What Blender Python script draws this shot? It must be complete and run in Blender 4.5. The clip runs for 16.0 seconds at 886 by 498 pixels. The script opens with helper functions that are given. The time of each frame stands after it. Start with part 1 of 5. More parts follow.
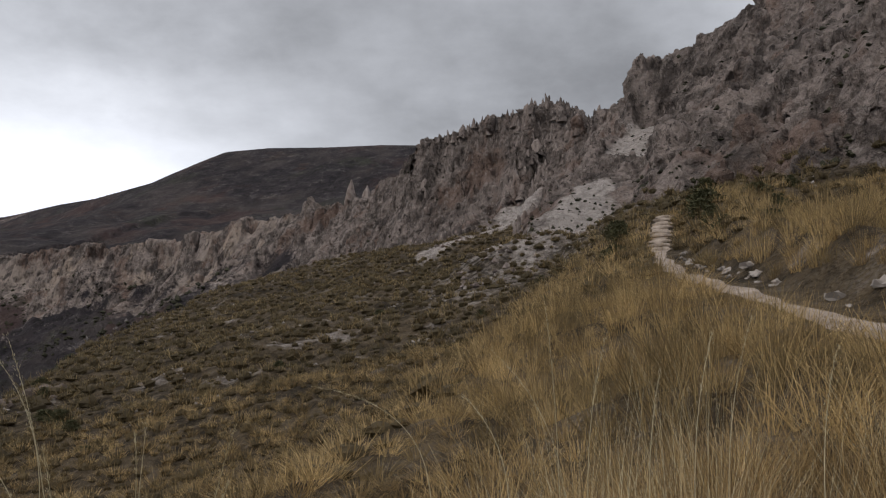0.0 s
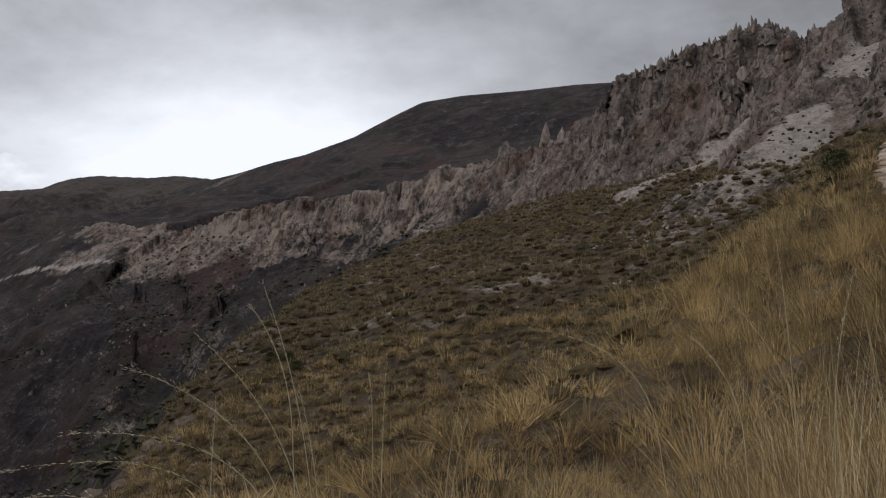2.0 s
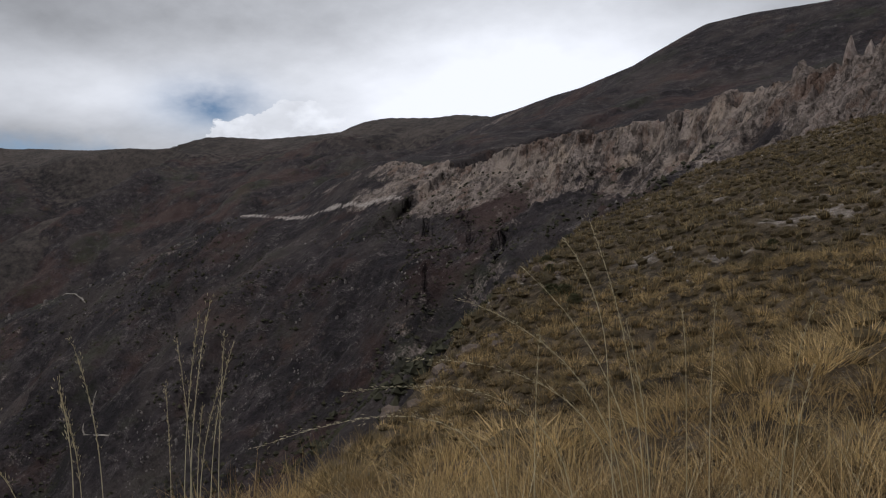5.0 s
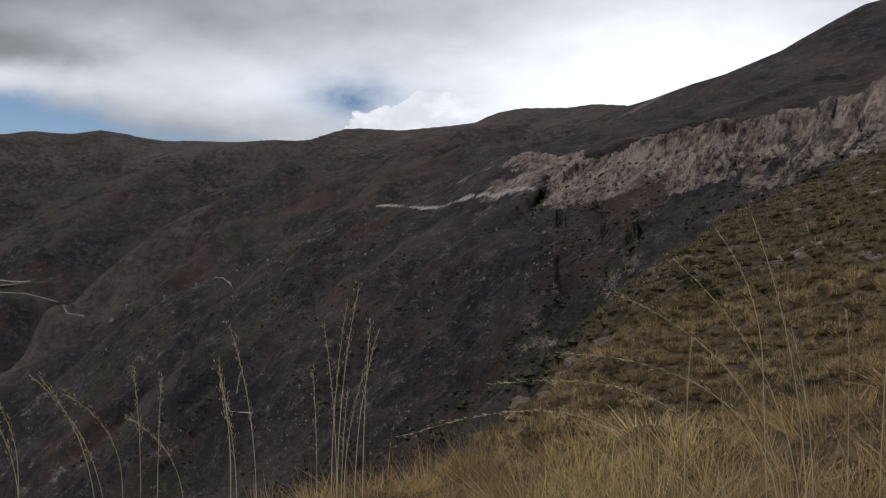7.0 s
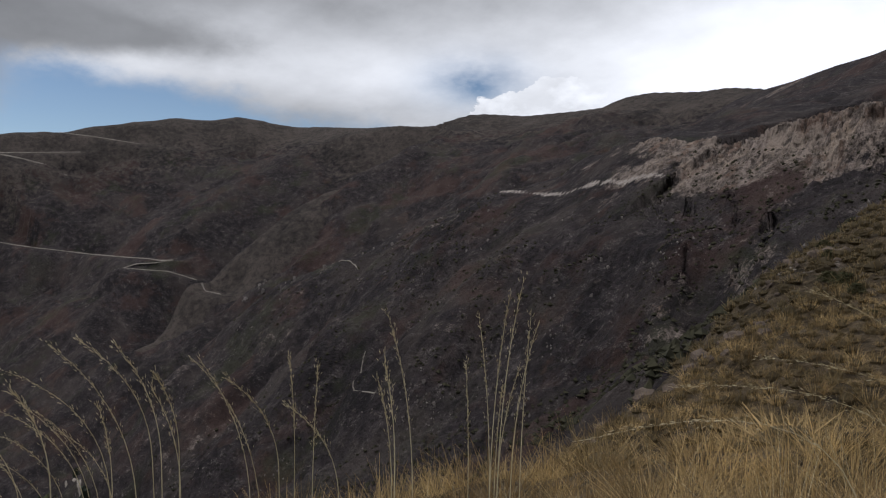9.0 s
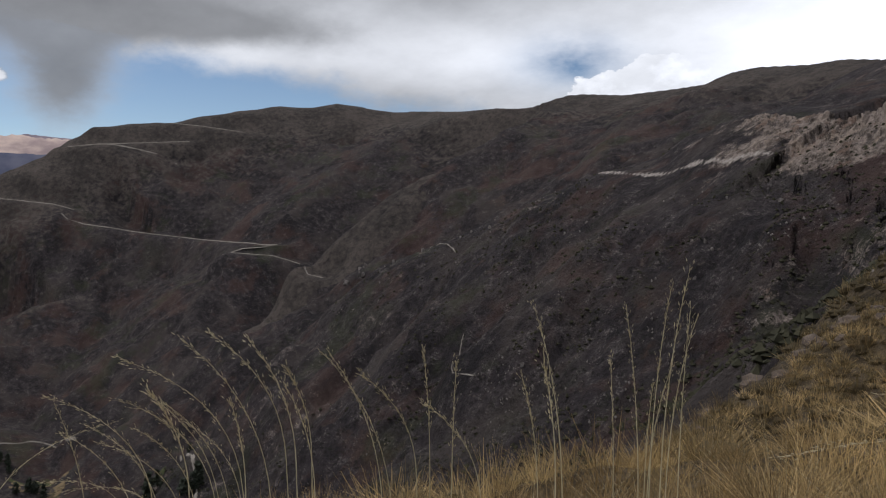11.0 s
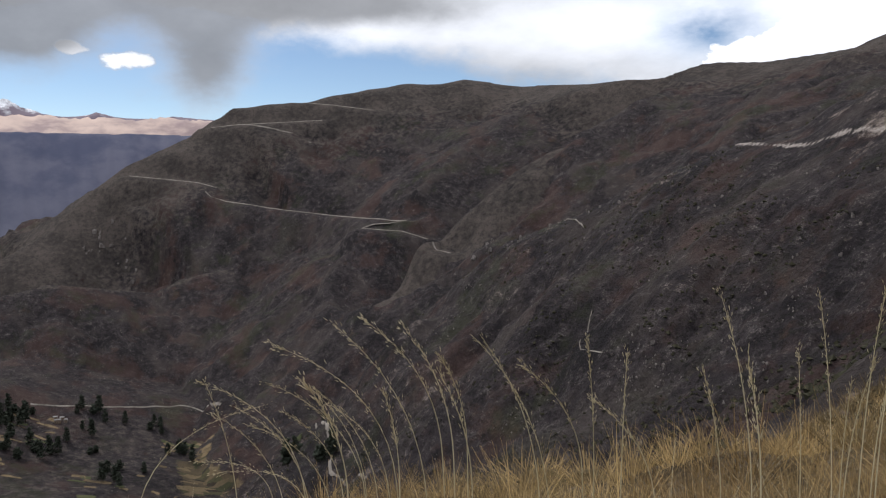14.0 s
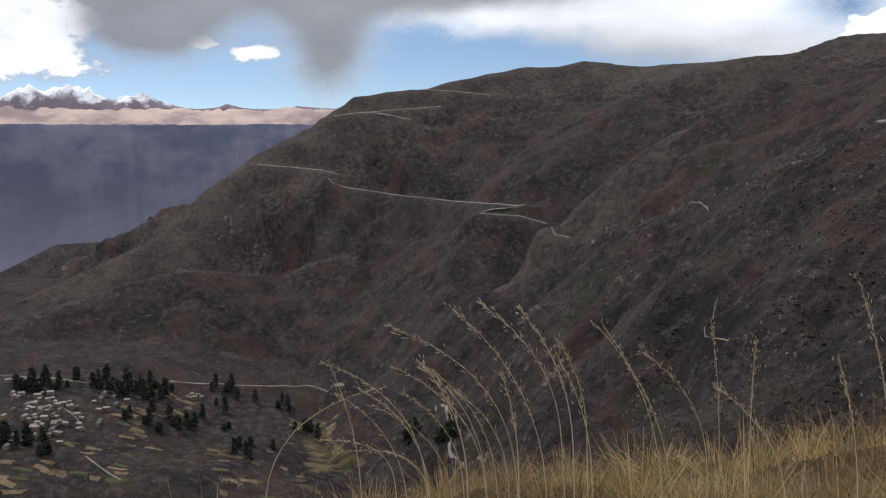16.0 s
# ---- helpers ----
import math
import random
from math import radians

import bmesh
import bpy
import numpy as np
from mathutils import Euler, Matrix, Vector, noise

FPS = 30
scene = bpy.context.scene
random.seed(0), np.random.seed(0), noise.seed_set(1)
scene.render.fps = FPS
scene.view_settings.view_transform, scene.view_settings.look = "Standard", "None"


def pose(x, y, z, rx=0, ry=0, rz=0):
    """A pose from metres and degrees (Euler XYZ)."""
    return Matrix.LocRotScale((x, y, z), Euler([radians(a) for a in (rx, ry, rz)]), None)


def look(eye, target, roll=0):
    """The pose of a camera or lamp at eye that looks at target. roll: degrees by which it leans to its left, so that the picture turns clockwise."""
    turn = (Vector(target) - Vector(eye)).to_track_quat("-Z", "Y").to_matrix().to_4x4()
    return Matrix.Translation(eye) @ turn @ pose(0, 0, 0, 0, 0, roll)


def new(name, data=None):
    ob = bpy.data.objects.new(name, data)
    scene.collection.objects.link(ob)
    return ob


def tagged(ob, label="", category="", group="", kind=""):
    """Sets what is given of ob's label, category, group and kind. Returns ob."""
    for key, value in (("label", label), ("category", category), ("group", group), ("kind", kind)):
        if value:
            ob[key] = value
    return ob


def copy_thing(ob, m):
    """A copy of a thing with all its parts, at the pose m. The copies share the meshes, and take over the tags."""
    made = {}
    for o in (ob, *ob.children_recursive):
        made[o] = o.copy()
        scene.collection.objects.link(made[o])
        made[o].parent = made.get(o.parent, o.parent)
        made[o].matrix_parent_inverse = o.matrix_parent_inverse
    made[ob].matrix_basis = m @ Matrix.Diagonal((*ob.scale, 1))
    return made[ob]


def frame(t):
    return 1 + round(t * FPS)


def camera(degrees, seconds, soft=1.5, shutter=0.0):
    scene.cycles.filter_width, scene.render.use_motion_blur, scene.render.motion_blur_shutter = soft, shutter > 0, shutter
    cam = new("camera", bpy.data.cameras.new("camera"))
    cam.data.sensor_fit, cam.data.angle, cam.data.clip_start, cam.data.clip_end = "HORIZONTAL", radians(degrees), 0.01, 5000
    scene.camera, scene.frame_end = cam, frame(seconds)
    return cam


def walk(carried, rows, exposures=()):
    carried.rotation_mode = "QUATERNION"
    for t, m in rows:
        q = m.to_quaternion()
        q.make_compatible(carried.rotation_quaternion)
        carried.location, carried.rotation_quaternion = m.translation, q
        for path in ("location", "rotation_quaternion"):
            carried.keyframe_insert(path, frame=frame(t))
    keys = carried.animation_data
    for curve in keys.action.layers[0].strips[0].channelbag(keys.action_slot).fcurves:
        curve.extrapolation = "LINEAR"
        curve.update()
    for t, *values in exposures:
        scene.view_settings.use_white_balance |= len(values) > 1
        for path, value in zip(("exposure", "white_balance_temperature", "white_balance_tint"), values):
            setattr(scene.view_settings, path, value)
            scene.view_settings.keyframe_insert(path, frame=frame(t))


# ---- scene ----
cam = camera(55.6, 16.0, soft=1.2)
EYE = 1.6
# seconds, heading (to the left of +y), tilt, lean
TURN = [
    (0.0, 0.00, 8.00, 0.00),
    (0.5, 3.65, 7.21, -0.58),
    (1.0, 6.87, 6.15, -0.65),
    (1.5, 10.25, 5.08, -0.77),
    (2.0, 13.50, 4.21, -0.50),
    (2.5, 16.40, 3.79, -0.12),
    (3.0, 19.22, 3.24, 0.28),
    (3.5, 23.05, 2.19, 0.36),
    (4.0, 26.66, 1.41, -0.18),
    (4.5, 29.48, 0.70, -0.41),
    (5.0, 32.27, -0.17, -0.22),
    (7.5, 43.16, -0.99, 0.75),
    (8.0, 45.06, -1.37, 0.94),
    (8.5, 47.25, -1.64, 1.24),
    (9.0, 49.59, -1.93, 1.38),
    (11.5, 57.54, -3.34, 0.44),
    (12.0, 58.99, -3.62, 0.16),
    (12.5, 60.55, -4.89, -0.44),
    (13.0, 61.49, -5.73, -0.56),
    (13.5, 63.08, -5.46, -0.40),
    (14.0, 64.88, -4.93, 0.06),
    (14.5, 66.04, -5.04, 0.07),
    (15.0, 67.54, -5.30, -0.16),
    (15.5, 70.23, -5.65, -0.63),
    (16.0, 72.98, -5.91, -0.83),
]
# the way he leans out over the slope, in metres
LEAN_OUT = ((0.0, 0.0), (1.5, 0.02), (3.5, 0.07), (5.0, 0.09), (7.5, 0.125), (9.0, 0.185), (11.5, 0.30), (12.5, 0.345), (13.5, 0.36), (16.0, 0.36))


def drift(t):
    return float(np.interp(t, *zip(*LEAN_OUT)))


walk(cam, [(t, pose(-0.996 * drift(t), 0.087 * drift(t), EYE, 90 + tilt, 0, head) @ pose(0, 0, 0, 0, 0, lean)) for t, head, tilt, lean in TURN],
     [(0.0, 0.0), (1.5, -0.12), (2.5, -0.27), (3.5, -0.27), (5.0, -0.22), (7.5, -0.12), (9.0, -0.1), (11.5, -0.02), (12.0, -0.08), (12.5, 0.18), (13.2, 0.36), (14.2, 0.38), (16.0, 0.32)])

# ---- world: broken cloud over a high valley, thin sun ----
class Val:
    """A number in a node tree, with arithmetic."""
    tree = None

    def __init__(self, socket):
        self.socket = socket

    @staticmethod
    def math(op, *values, clamp=False):
        node = Val.tree.nodes.new("ShaderNodeMath")
        node.operation, node.use_clamp = op, clamp
        for slot, v in zip(node.inputs, values):
            if isinstance(v, Val):
                Val.tree.links.new(v.socket, slot)
            else:
                slot.default_value = v
        return Val(node.outputs[0])

    def __add__(self, o): return Val.math("ADD", self, o)
    def __radd__(self, o): return Val.math("ADD", o, self)
    def __sub__(self, o): return Val.math("SUBTRACT", self, o)
    def __rsub__(self, o): return Val.math("SUBTRACT", o, self)
    def __mul__(self, o): return Val.math("MULTIPLY", self, o)
    def __rmul__(self, o): return Val.math("MULTIPLY", o, self)
    def __truediv__(self, o): return Val.math("DIVIDE", self, o)


def ramp_between(v, a, b):
    node = Val.tree.nodes.new("ShaderNodeMapRange")
    node.interpolation_type = "SMOOTHSTEP"
    Val.tree.links.new(v.socket, node.inputs["Value"])
    lo, hi, t0, t1 = (a, b, 0.0, 1.0) if a < b else (b, a, 1.0, 0.0)
    for key, x in (("From Min", lo), ("From Max", hi), ("To Min", t0), ("To Max", t1)):
        node.inputs[key].default_value = x
    return Val(node.outputs[0])


def noise_of(vector, scale, detail=5.0, rough=0.55, stretch=None, lift=0.0):
    node = Val.tree.nodes.new("ShaderNodeTexNoise")
    node.inputs["Scale"].default_value, node.inputs["Detail"].default_value = scale, detail
    node.inputs["Roughness"].default_value = rough
    if stretch:
        m = Val.tree.nodes.new("ShaderNodeMapping")
        m.inputs["Scale"].default_value = stretch
        m.inputs["Location"].default_value = (lift, lift, lift)
        Val.tree.links.new(vector, m.inputs["Vector"])
        vector = m.outputs[0]
    Val.tree.links.new(vector, node.inputs["Vector"])
    return Val(node.outputs["Fac"])


def mix_colour(fac, a, b):
    node = Val.tree.nodes.new("ShaderNodeMix")
    node.data_type = "RGBA"
    for slot, v in ((node.inputs[0], fac), (node.inputs[6], a), (node.inputs[7], b)):
        if isinstance(v, Val):
            Val.tree.links.new(v.socket, slot)
        elif isinstance(v, bpy.types.NodeSocket):
            Val.tree.links.new(v, slot)
        elif isinstance(v, tuple):
            slot.default_value = (*v, 1)
        else:
            slot.default_value = v
    return node.outputs[2]


def lump(az, el, a, e, wa, we):
    """A soft patch of sky round the heading a and height e."""
    u, v = (az - a) / wa, (el - e) / we
    return Val.math("EXPONENT", -1.0 * (u * u + v * v))


SUN_HEIGHT, SUN_HEADING = 50.0, 120.0
world = bpy.data.worlds.new("sky")
scene.world = world
world.use_nodes = True
Val.tree = world.node_tree
Val.tree.nodes.clear()
coord = Val.tree.nodes.new("ShaderNodeTexCoord").outputs["Generated"]
xyz = Val.tree.nodes.new("ShaderNodeSeparateXYZ")
Val.tree.links.new(coord, xyz.inputs[0])
X, Y, Z = (Val(s) for s in xyz.outputs)
az = Val.math("ARCTAN2", -1.0 * X, Y) * 57.2958
el = Val.math("ARCSINE", Z) * 57.2958
flat = Val.tree.nodes.new("ShaderNodeCombineXYZ")
for v, slot in ((X / (Z + 0.27), 0), (Y / (Z + 0.27), 1)):
    Val.tree.links.new(v.socket, flat.inputs[slot])
deck = flat.outputs[0]
broad = noise_of(deck, 0.8, 4.0, 0.5) - 0.5
billow = noise_of(deck, 2.4, 8.0, 0.58) - 0.5
puff = noise_of(coord, 7.0, 7.0, 0.6, (1, 1, 1.9)) - 0.5
fine = noise_of(coord, 24.0, 6.0, 0.6, (1, 1, 1.6)) - 0.5
blue = Val.tree.nodes.new("ShaderNodeTexSky")
blue.sky_type, blue.sun_disc = "NISHITA", False
blue.sun_elevation, blue.sun_rotation = radians(SUN_HEIGHT), radians(-SUN_HEADING)
blue.altitude = 3600
dim = Val.tree.nodes.new("ShaderNodeVectorMath")
dim.operation = "SCALE"
dim.inputs["Scale"].default_value = 0.085
Val.tree.links.new(blue.outputs[0], dim.inputs[0])
# how much cloud: a closed deck, open over the low sky to the west
gap_top = ramp_between(az, 40.0, 80.0) * 5.2 + 4.2 + puff * 5.0 + billow * 2.0
opened = ramp_between(az, 30.0, 62.0) * ramp_between(el - gap_top, 1.0, -1.2)
opened = opened + lump(az, el, 47.5, 9.4, 3.6, 1.6) * (1.0 + puff * 3.0)
opened = opened + lump(az, el, 86.0, 8.2, 4.0, 1.6) * (0.7 + puff * 2.5)
heap = lump(az, el, 42.3, 8.0, 2.6, 2.1) + lump(az, el, 40.6, 7.4, 4.2, 1.5) + lump(az, el, 46.0, 7.2, 2.4, 1.1)
heap = ramp_between(heap + (puff * 1.5 + fine * 1.3) * ramp_between(heap, 0.08, 0.3), 0.38, 0.52)
small = lump(az, el, 84.9, 7.2, 1.9, 0.6) + lump(az, el, 88.8, 7.9, 1.2, 0.75) + lump(az, el, 99.8, 8.2, 5.2, 3.0) * 1.5
heap = heap + ramp_between(small + (puff * 1.6 + fine * 1.6) * ramp_between(small, 0.08, 0.3), 0.36, 0.8)
heap = Val.math("MINIMUM", heap, 1.0)
rain = lump(az, el, 80.4, 7.4, 3.2, 3.3) * 1.25 + lump(az, el, 91.6, 8.9, 4.4, 2.3) * 1.7 + lump(az, el, 82.0, 12.0, 12.0, 2.3) * 1.5 + lump(az, el, 68.0, 11.0, 10.0, 1.3) * 0.7
rain = ramp_between(rain + puff * 1.3 + fine * 0.4, 0.1, 1.15) * 0.93
cover = Val.math("SUBTRACT", 1.0, Val.math("MULTIPLY", opened, 1.0, clamp=True), clamp=True)
cover = Val.math("MAXIMUM", cover, heap)
cover = Val.math("MAXIMUM", cover, rain)
# how bright the cloud is
bright = 0.41 + broad * 0.75 + billow * 0.55 + fine * 0.07 + ramp_between(az, 30.0, 12.0) * 0.1
bright = bright + lump(az, el, 28.0, 9.0, 15.0, 7.0) * 0.62 + lump(az, el, 4.0, 7.5, 22.0, 5.0) * 0.46 - lump(az, el, 22.0, 21.0, 9.0, 5.0) * 0.1 + lump(az, el, 62.0, 9.8, 22.0, 2.4) * 0.36
bright = bright - lump(az, el, -9.0, 18.0, 15.0, 8.0) * 0.2 - lump(az, el, 15.0, 8.5, 2.6, 0.6) * 0.3 - lump(az, el, 62.0, 17.0, 18.0, 4.0) * 0.12
bright = bright + ramp_between(el, 25.0, 60.0) * 0.18
bright = bright * (1.0 + 0.32 * ramp_between(az, 6.0, 22.0) * ramp_between(az, 62.0, 44.0))
bright = Val.math("MAXIMUM", bright, 0.14)
bright = Val.math("MAXIMUM", bright, heap * (0.92 + puff * 1.0 + fine * 0.8))
bright = bright * (1.0 - rain) + rain * (0.25 + puff * 0.22)
bright = Val.math("MINIMUM", bright, 1.15)
cloud = Val.tree.nodes.new("ShaderNodeVectorMath")
cloud.operation = "SCALE"
cloud.inputs[0].default_value = (0.95, 0.985, 1.075)
Val.tree.links.new(bright.socket, cloud.inputs["Scale"])
shade = mix_colour(cover, dim.outputs[0], cloud.outputs[0])
back = Val.tree.nodes.new("ShaderNodeBackground")
back.inputs["Strength"].default_value = 1.0
Val.tree.links.new(shade, back.inputs["Color"])
out = Val.tree.nodes.new("ShaderNodeOutputWorld")
Val.tree.links.new(back.outputs[0], out.inputs["Surface"])

sun = new("sun", bpy.data.lights.new("sun", "SUN"))
sun.data.energy, sun.data.angle, sun.data.color = 1.35, radians(10), (1, 0.97, 0.93)
sun.matrix_world = look((-math.sin(radians(SUN_HEADING)) * 50, math.cos(radians(SUN_HEADING)) * 50, 50 * math.tan(radians(SUN_HEIGHT))), (0, 0, 0))

# ---- materials ----
def material(name, rough=0.9):
    mat = bpy.data.materials.new(name)
    mat.use_nodes = True
    Val.tree = mat.node_tree
    bsdf = mat.node_tree.nodes["Principled BSDF"]
    bsdf.inputs["Roughness"].default_value = rough
    bsdf.inputs["Specular IOR Level"].default_value = 0.15
    return mat, bsdf


def place_vector():
    return Val.tree.nodes.new("ShaderNodeNewGeometry").outputs["Position"]


def attribute(name):
    node = Val.tree.nodes.new("ShaderNodeAttribute")
    node.attribute_name = name
    return Val(node.outputs["Fac"])


def object_random():
    return Val(Val.tree.nodes.new("ShaderNodeObjectInfo").outputs["Random"])


def island_random():
    return Val(Val.tree.nodes.new("ShaderNodeNewGeometry").outputs["Random Per Island"])


def set_colour(bsdf, colour):
    Val.tree.links.new(colour, bsdf.inputs["Base Color"])


def bump(bsdf, height, strength=0.5, distance=0.1):
    node = Val.tree.nodes.new("ShaderNodeBump")
    node.inputs["Strength"].default_value, node.inputs["Distance"].default_value = strength, distance
    Val.tree.links.new(height.socket, node.inputs["Height"])
    Val.tree.links.new(node.outputs[0], bsdf.inputs["Normal"])


def simple(name, dark, pale, scale, rough=0.9, per="", stretch=None, relief=0.0, depth=0.05):
    """Two tones of one stuff, mottled at two sizes, with a tint of its own for each thing or piece."""
    mat, bsdf = material(name, rough)
    at = place_vector()
    n = noise_of(at, scale, 5, 0.6, stretch) * 0.65 + noise_of(at, scale * 6.3, 4, 0.6, stretch) * 0.35
    fac = ramp_between(n, 0.33, 0.67)
    if per:
        fac = fac * 0.6 + (object_random() if per == "object" else island_random()) * 0.4
    set_colour(bsdf, mix_colour(fac, dark, pale))
    if relief:
        bump(bsdf, n, relief, depth)
    return mat


def ground_material():
    mat, bsdf = material("ground", 0.95)
    at = place_vector()
    big = noise_of(at, 0.012, 6, 0.6)
    mid = noise_of(at, 0.09, 7, 0.65)
    small = noise_of(at, 0.9, 6, 0.65)
    grit = noise_of(at, 9.0, 4, 0.6)
    streak = noise_of(at, 0.16, 6, 0.62, (1, 1, 0.22))
    layer = noise_of(at, 0.1, 5, 0.6, (0.1, 0.1, 3.0))
    # far brown slopes: dry scrub, reddish earth, pale stones
    # base tone darkened for cloud shade and cooled for haze
    slope = mix_colour(ramp_between(mid * 0.55 + big * 0.45, 0.38, 0.62), (0.023, 0.0195, 0.0225), (0.066, 0.054, 0.057))
    slope = mix_colour(ramp_between(big, 0.56, 0.68) * 0.5, slope, (0.05, 0.05, 0.034))
    slope = mix_colour(ramp_between(noise_of(at, 0.03, 5, 0.6, (1, 1, 1), 7.0), 0.6, 0.72) * 0.45, slope, (0.105, 0.058, 0.04))
    slope = mix_colour(ramp_between(small * 0.55 + mid * 0.45, 0.55, 0.61) * 0.6, slope, (0.2, 0.18, 0.168))
    slope = mix_colour(ramp_between(noise_of(at, 0.35, 6, 0.7, (1, 1, 1), 3.0), 0.5, 0.6) * 0.8, slope, (0.017, 0.016, 0.0145))
    slope = mix_colour(ramp_between(noise_of(at, 0.22, 5, 0.7, (1, 1, 1), 19.0), 0.6, 0.68) * 0.4, slope, (0.17, 0.14, 0.12))
    slope = mix_colour(ramp_between(noise_of(at, 0.016, 6, 0.62, (1, 1, 0.6), 51.0), 0.48, 0.64) * 0.45, slope, (0.095, 0.077, 0.07))
    slope = mix_colour(ramp_between(noise_of(at, 0.011, 6, 0.66, (1, 1, 0.8), 71.0), 0.5, 0.62) * 0.4, slope, (0.1, 0.054, 0.044))
    slope = mix_colour(ramp_between(noise_of(at, 0.014, 6, 0.66, (1, 1, 0.8), 91.0), 0.54, 0.66) * 0.45, slope, (0.05, 0.056, 0.03))
    # mesa and uplands: short brown grass
    upland = mix_colour(ramp_between(mid * 0.5 + big * 0.5, 0.36, 0.64), (0.043, 0.037, 0.035), (0.112, 0.092, 0.082))
    upland = mix_colour(ramp_between(noise_of(at, 0.3, 5, 0.7, (1, 1, 1), 23.0), 0.52, 0.64) * 0.5, upland, (0.02, 0.019, 0.014))
    # tuff rock, weathered in columns
    rock = mix_colour(ramp_between(streak * 0.7 + small * 0.3, 0.38, 0.62), (0.095, 0.077, 0.068), (0.37, 0.3, 0.265))
    rock = mix_colour(ramp_between(noise_of(at, 0.5, 5, 0.65, (1, 1, 0.35), 5.0), 0.56, 0.66) * 0.6, rock, (0.06, 0.047, 0.042))
    rock = mix_colour(ramp_between(layer, 0.58, 0.66) * 0.35, rock, (0.075, 0.065, 0.06))
    rock = mix_colour(ramp_between(noise_of(at, 0.055, 5, 0.65, (1, 1, 0.4), 11.0), 0.52, 0.66) * attribute("pale") * 0.85, rock, (0.5, 0.39, 0.31))
    cell = Val.tree.nodes.new("ShaderNodeTexVoronoi")
    cell.inputs["Scale"].default_value = 0.55
    warp = Val.tree.nodes.new("ShaderNodeMapping")
    warp.inputs["Scale"].default_value = (1, 1, 0.45)
    Val.tree.links.new(at, warp.inputs["Vector"])
    Val.tree.links.new(warp.outputs[0], cell.inputs["Vector"])
    block = Val(cell.outputs["Distance"])
    knob = noise_of(at, 0.32, 6, 0.7, (1, 1, 0.55), 37.0)
    # clefts between blocks darkened in the colour, as the shade in them
    rock = mix_colour(ramp_between(block + (small - 0.5) * 1.2, 0.75, 1.1) * 0.45, rock, (0.04, 0.033, 0.03))
    rock = mix_colour(ramp_between(knob, 0.56, 0.7) * 0.55, rock, (0.4, 0.345, 0.31))
    rock = mix_colour(ramp_between(noise_of(at, 0.06, 5, 0.65, (1, 1, 0.7), 29.0), 0.52, 0.62) * 0.6, rock, (0.2, 0.122, 0.09))
    fleck = noise_of(at, 0.85, 5, 0.7, (1, 1, 0.4), 43.0)
    rock = mix_colour(ramp_between(fleck, 0.57, 0.63) * 0.75, rock, (0.035, 0.028, 0.026))
    rock = mix_colour(ramp_between(fleck, 0.42, 0.36) * 0.55, rock, (0.38, 0.325, 0.29))
    rock = mix_colour(ramp_between(noise_of(at, 0.06, 6, 0.62, (1, 1, 0.4), 14.0), 0.51, 0.59) * attribute("pale") * 0.7, rock, (0.4, 0.325, 0.275))
    rock = mix_colour(ramp_between(noise_of(at, 0.2, 6, 0.65, (1, 1, 0.12), 8.0), 0.54, 0.62) * (attribute("pale") * 0.35 + 0.45), rock, (0.06, 0.05, 0.047))
    # near hillside: straw and bare soil
    # soil darkened to carry the shade that lies between tussocks
    grass = mix_colour(ramp_between(small * 0.6 + mid * 0.4, 0.4, 0.6), (0.045, 0.034, 0.022), (0.15, 0.11, 0.068))
    grass = mix_colour(ramp_between(grit * 0.5 + small * 0.5, 0.52, 0.64) * 0.65, grass, (0.22, 0.185, 0.15))
    scree = mix_colour(ramp_between(grit * 0.4 + small * 0.6, 0.36, 0.6), (0.32, 0.275, 0.25), (0.56, 0.49, 0.445))
    scree = mix_colour(ramp_between(noise_of(at, 0.55, 5, 0.7, (1, 1, 1), 2.0), 0.55, 0.64) * 0.6, scree, (0.15, 0.12, 0.1))
    edge = (mid - 0.5) * 0.9 + (small - 0.5) * 0.5

    def zone(name):
        return ramp_between(attribute(name) + edge, 0.42, 0.58)

    plot = Val.tree.nodes.new("ShaderNodeTexVoronoi")
    plot.inputs["Scale"].default_value = 0.075
    lay = Val.tree.nodes.new("ShaderNodeMapping")
    lay.inputs["Rotation"].default_value, lay.inputs["Scale"].default_value = (0, 0, 0.35), (1.5, 0.75, 0.0)
    Val.tree.links.new(at, lay.inputs["Vector"])
    Val.tree.links.new(lay.outputs[0], plot.inputs["Vector"])
    tint = Val.tree.nodes.new("ShaderNodeSeparateColor")
    Val.tree.links.new(plot.outputs["Color"], tint.inputs[0])
    own, other = Val(tint.outputs[0]), Val(tint.outputs[1])
    tilled = mix_colour(ramp_between(own, 0.1, 0.9), (0.035, 0.029, 0.024), (0.2, 0.15, 0.088))
    tilled = mix_colour(ramp_between(other, 0.62, 0.75) * 0.7, tilled, (0.045, 0.055, 0.026))
    tilled = mix_colour(ramp_between(small * 0.5 + mid * 0.5, 0.5, 0.62) * 0.5, tilled, (0.04, 0.036, 0.026))
    c = mix_colour(zone("upland"), slope, upland)
    c = mix_colour(ramp_between(attribute("field") + edge * 0.8 + (own - 0.5) * 0.5, 0.4, 0.6), c, tilled)
    c = mix_colour(zone("grass"), c, grass)
    c = mix_colour(ramp_between(attribute("rock") + edge * 1.9 + (knob - 0.5) * 0.7, 0.3, 0.7), c, rock)
    c = mix_colour(ramp_between(attribute("scree") + edge * 1.1 + (knob - 0.5) * 0.5, 0.3, 0.72), c, scree)
    set_colour(bsdf, c)
    bump(bsdf, small * 0.9 + grit * 0.12 + streak * 1.3 + mid * 1.6 + knob * 1.4 - block * 0.35, 0.9, 2.2)
    return mat


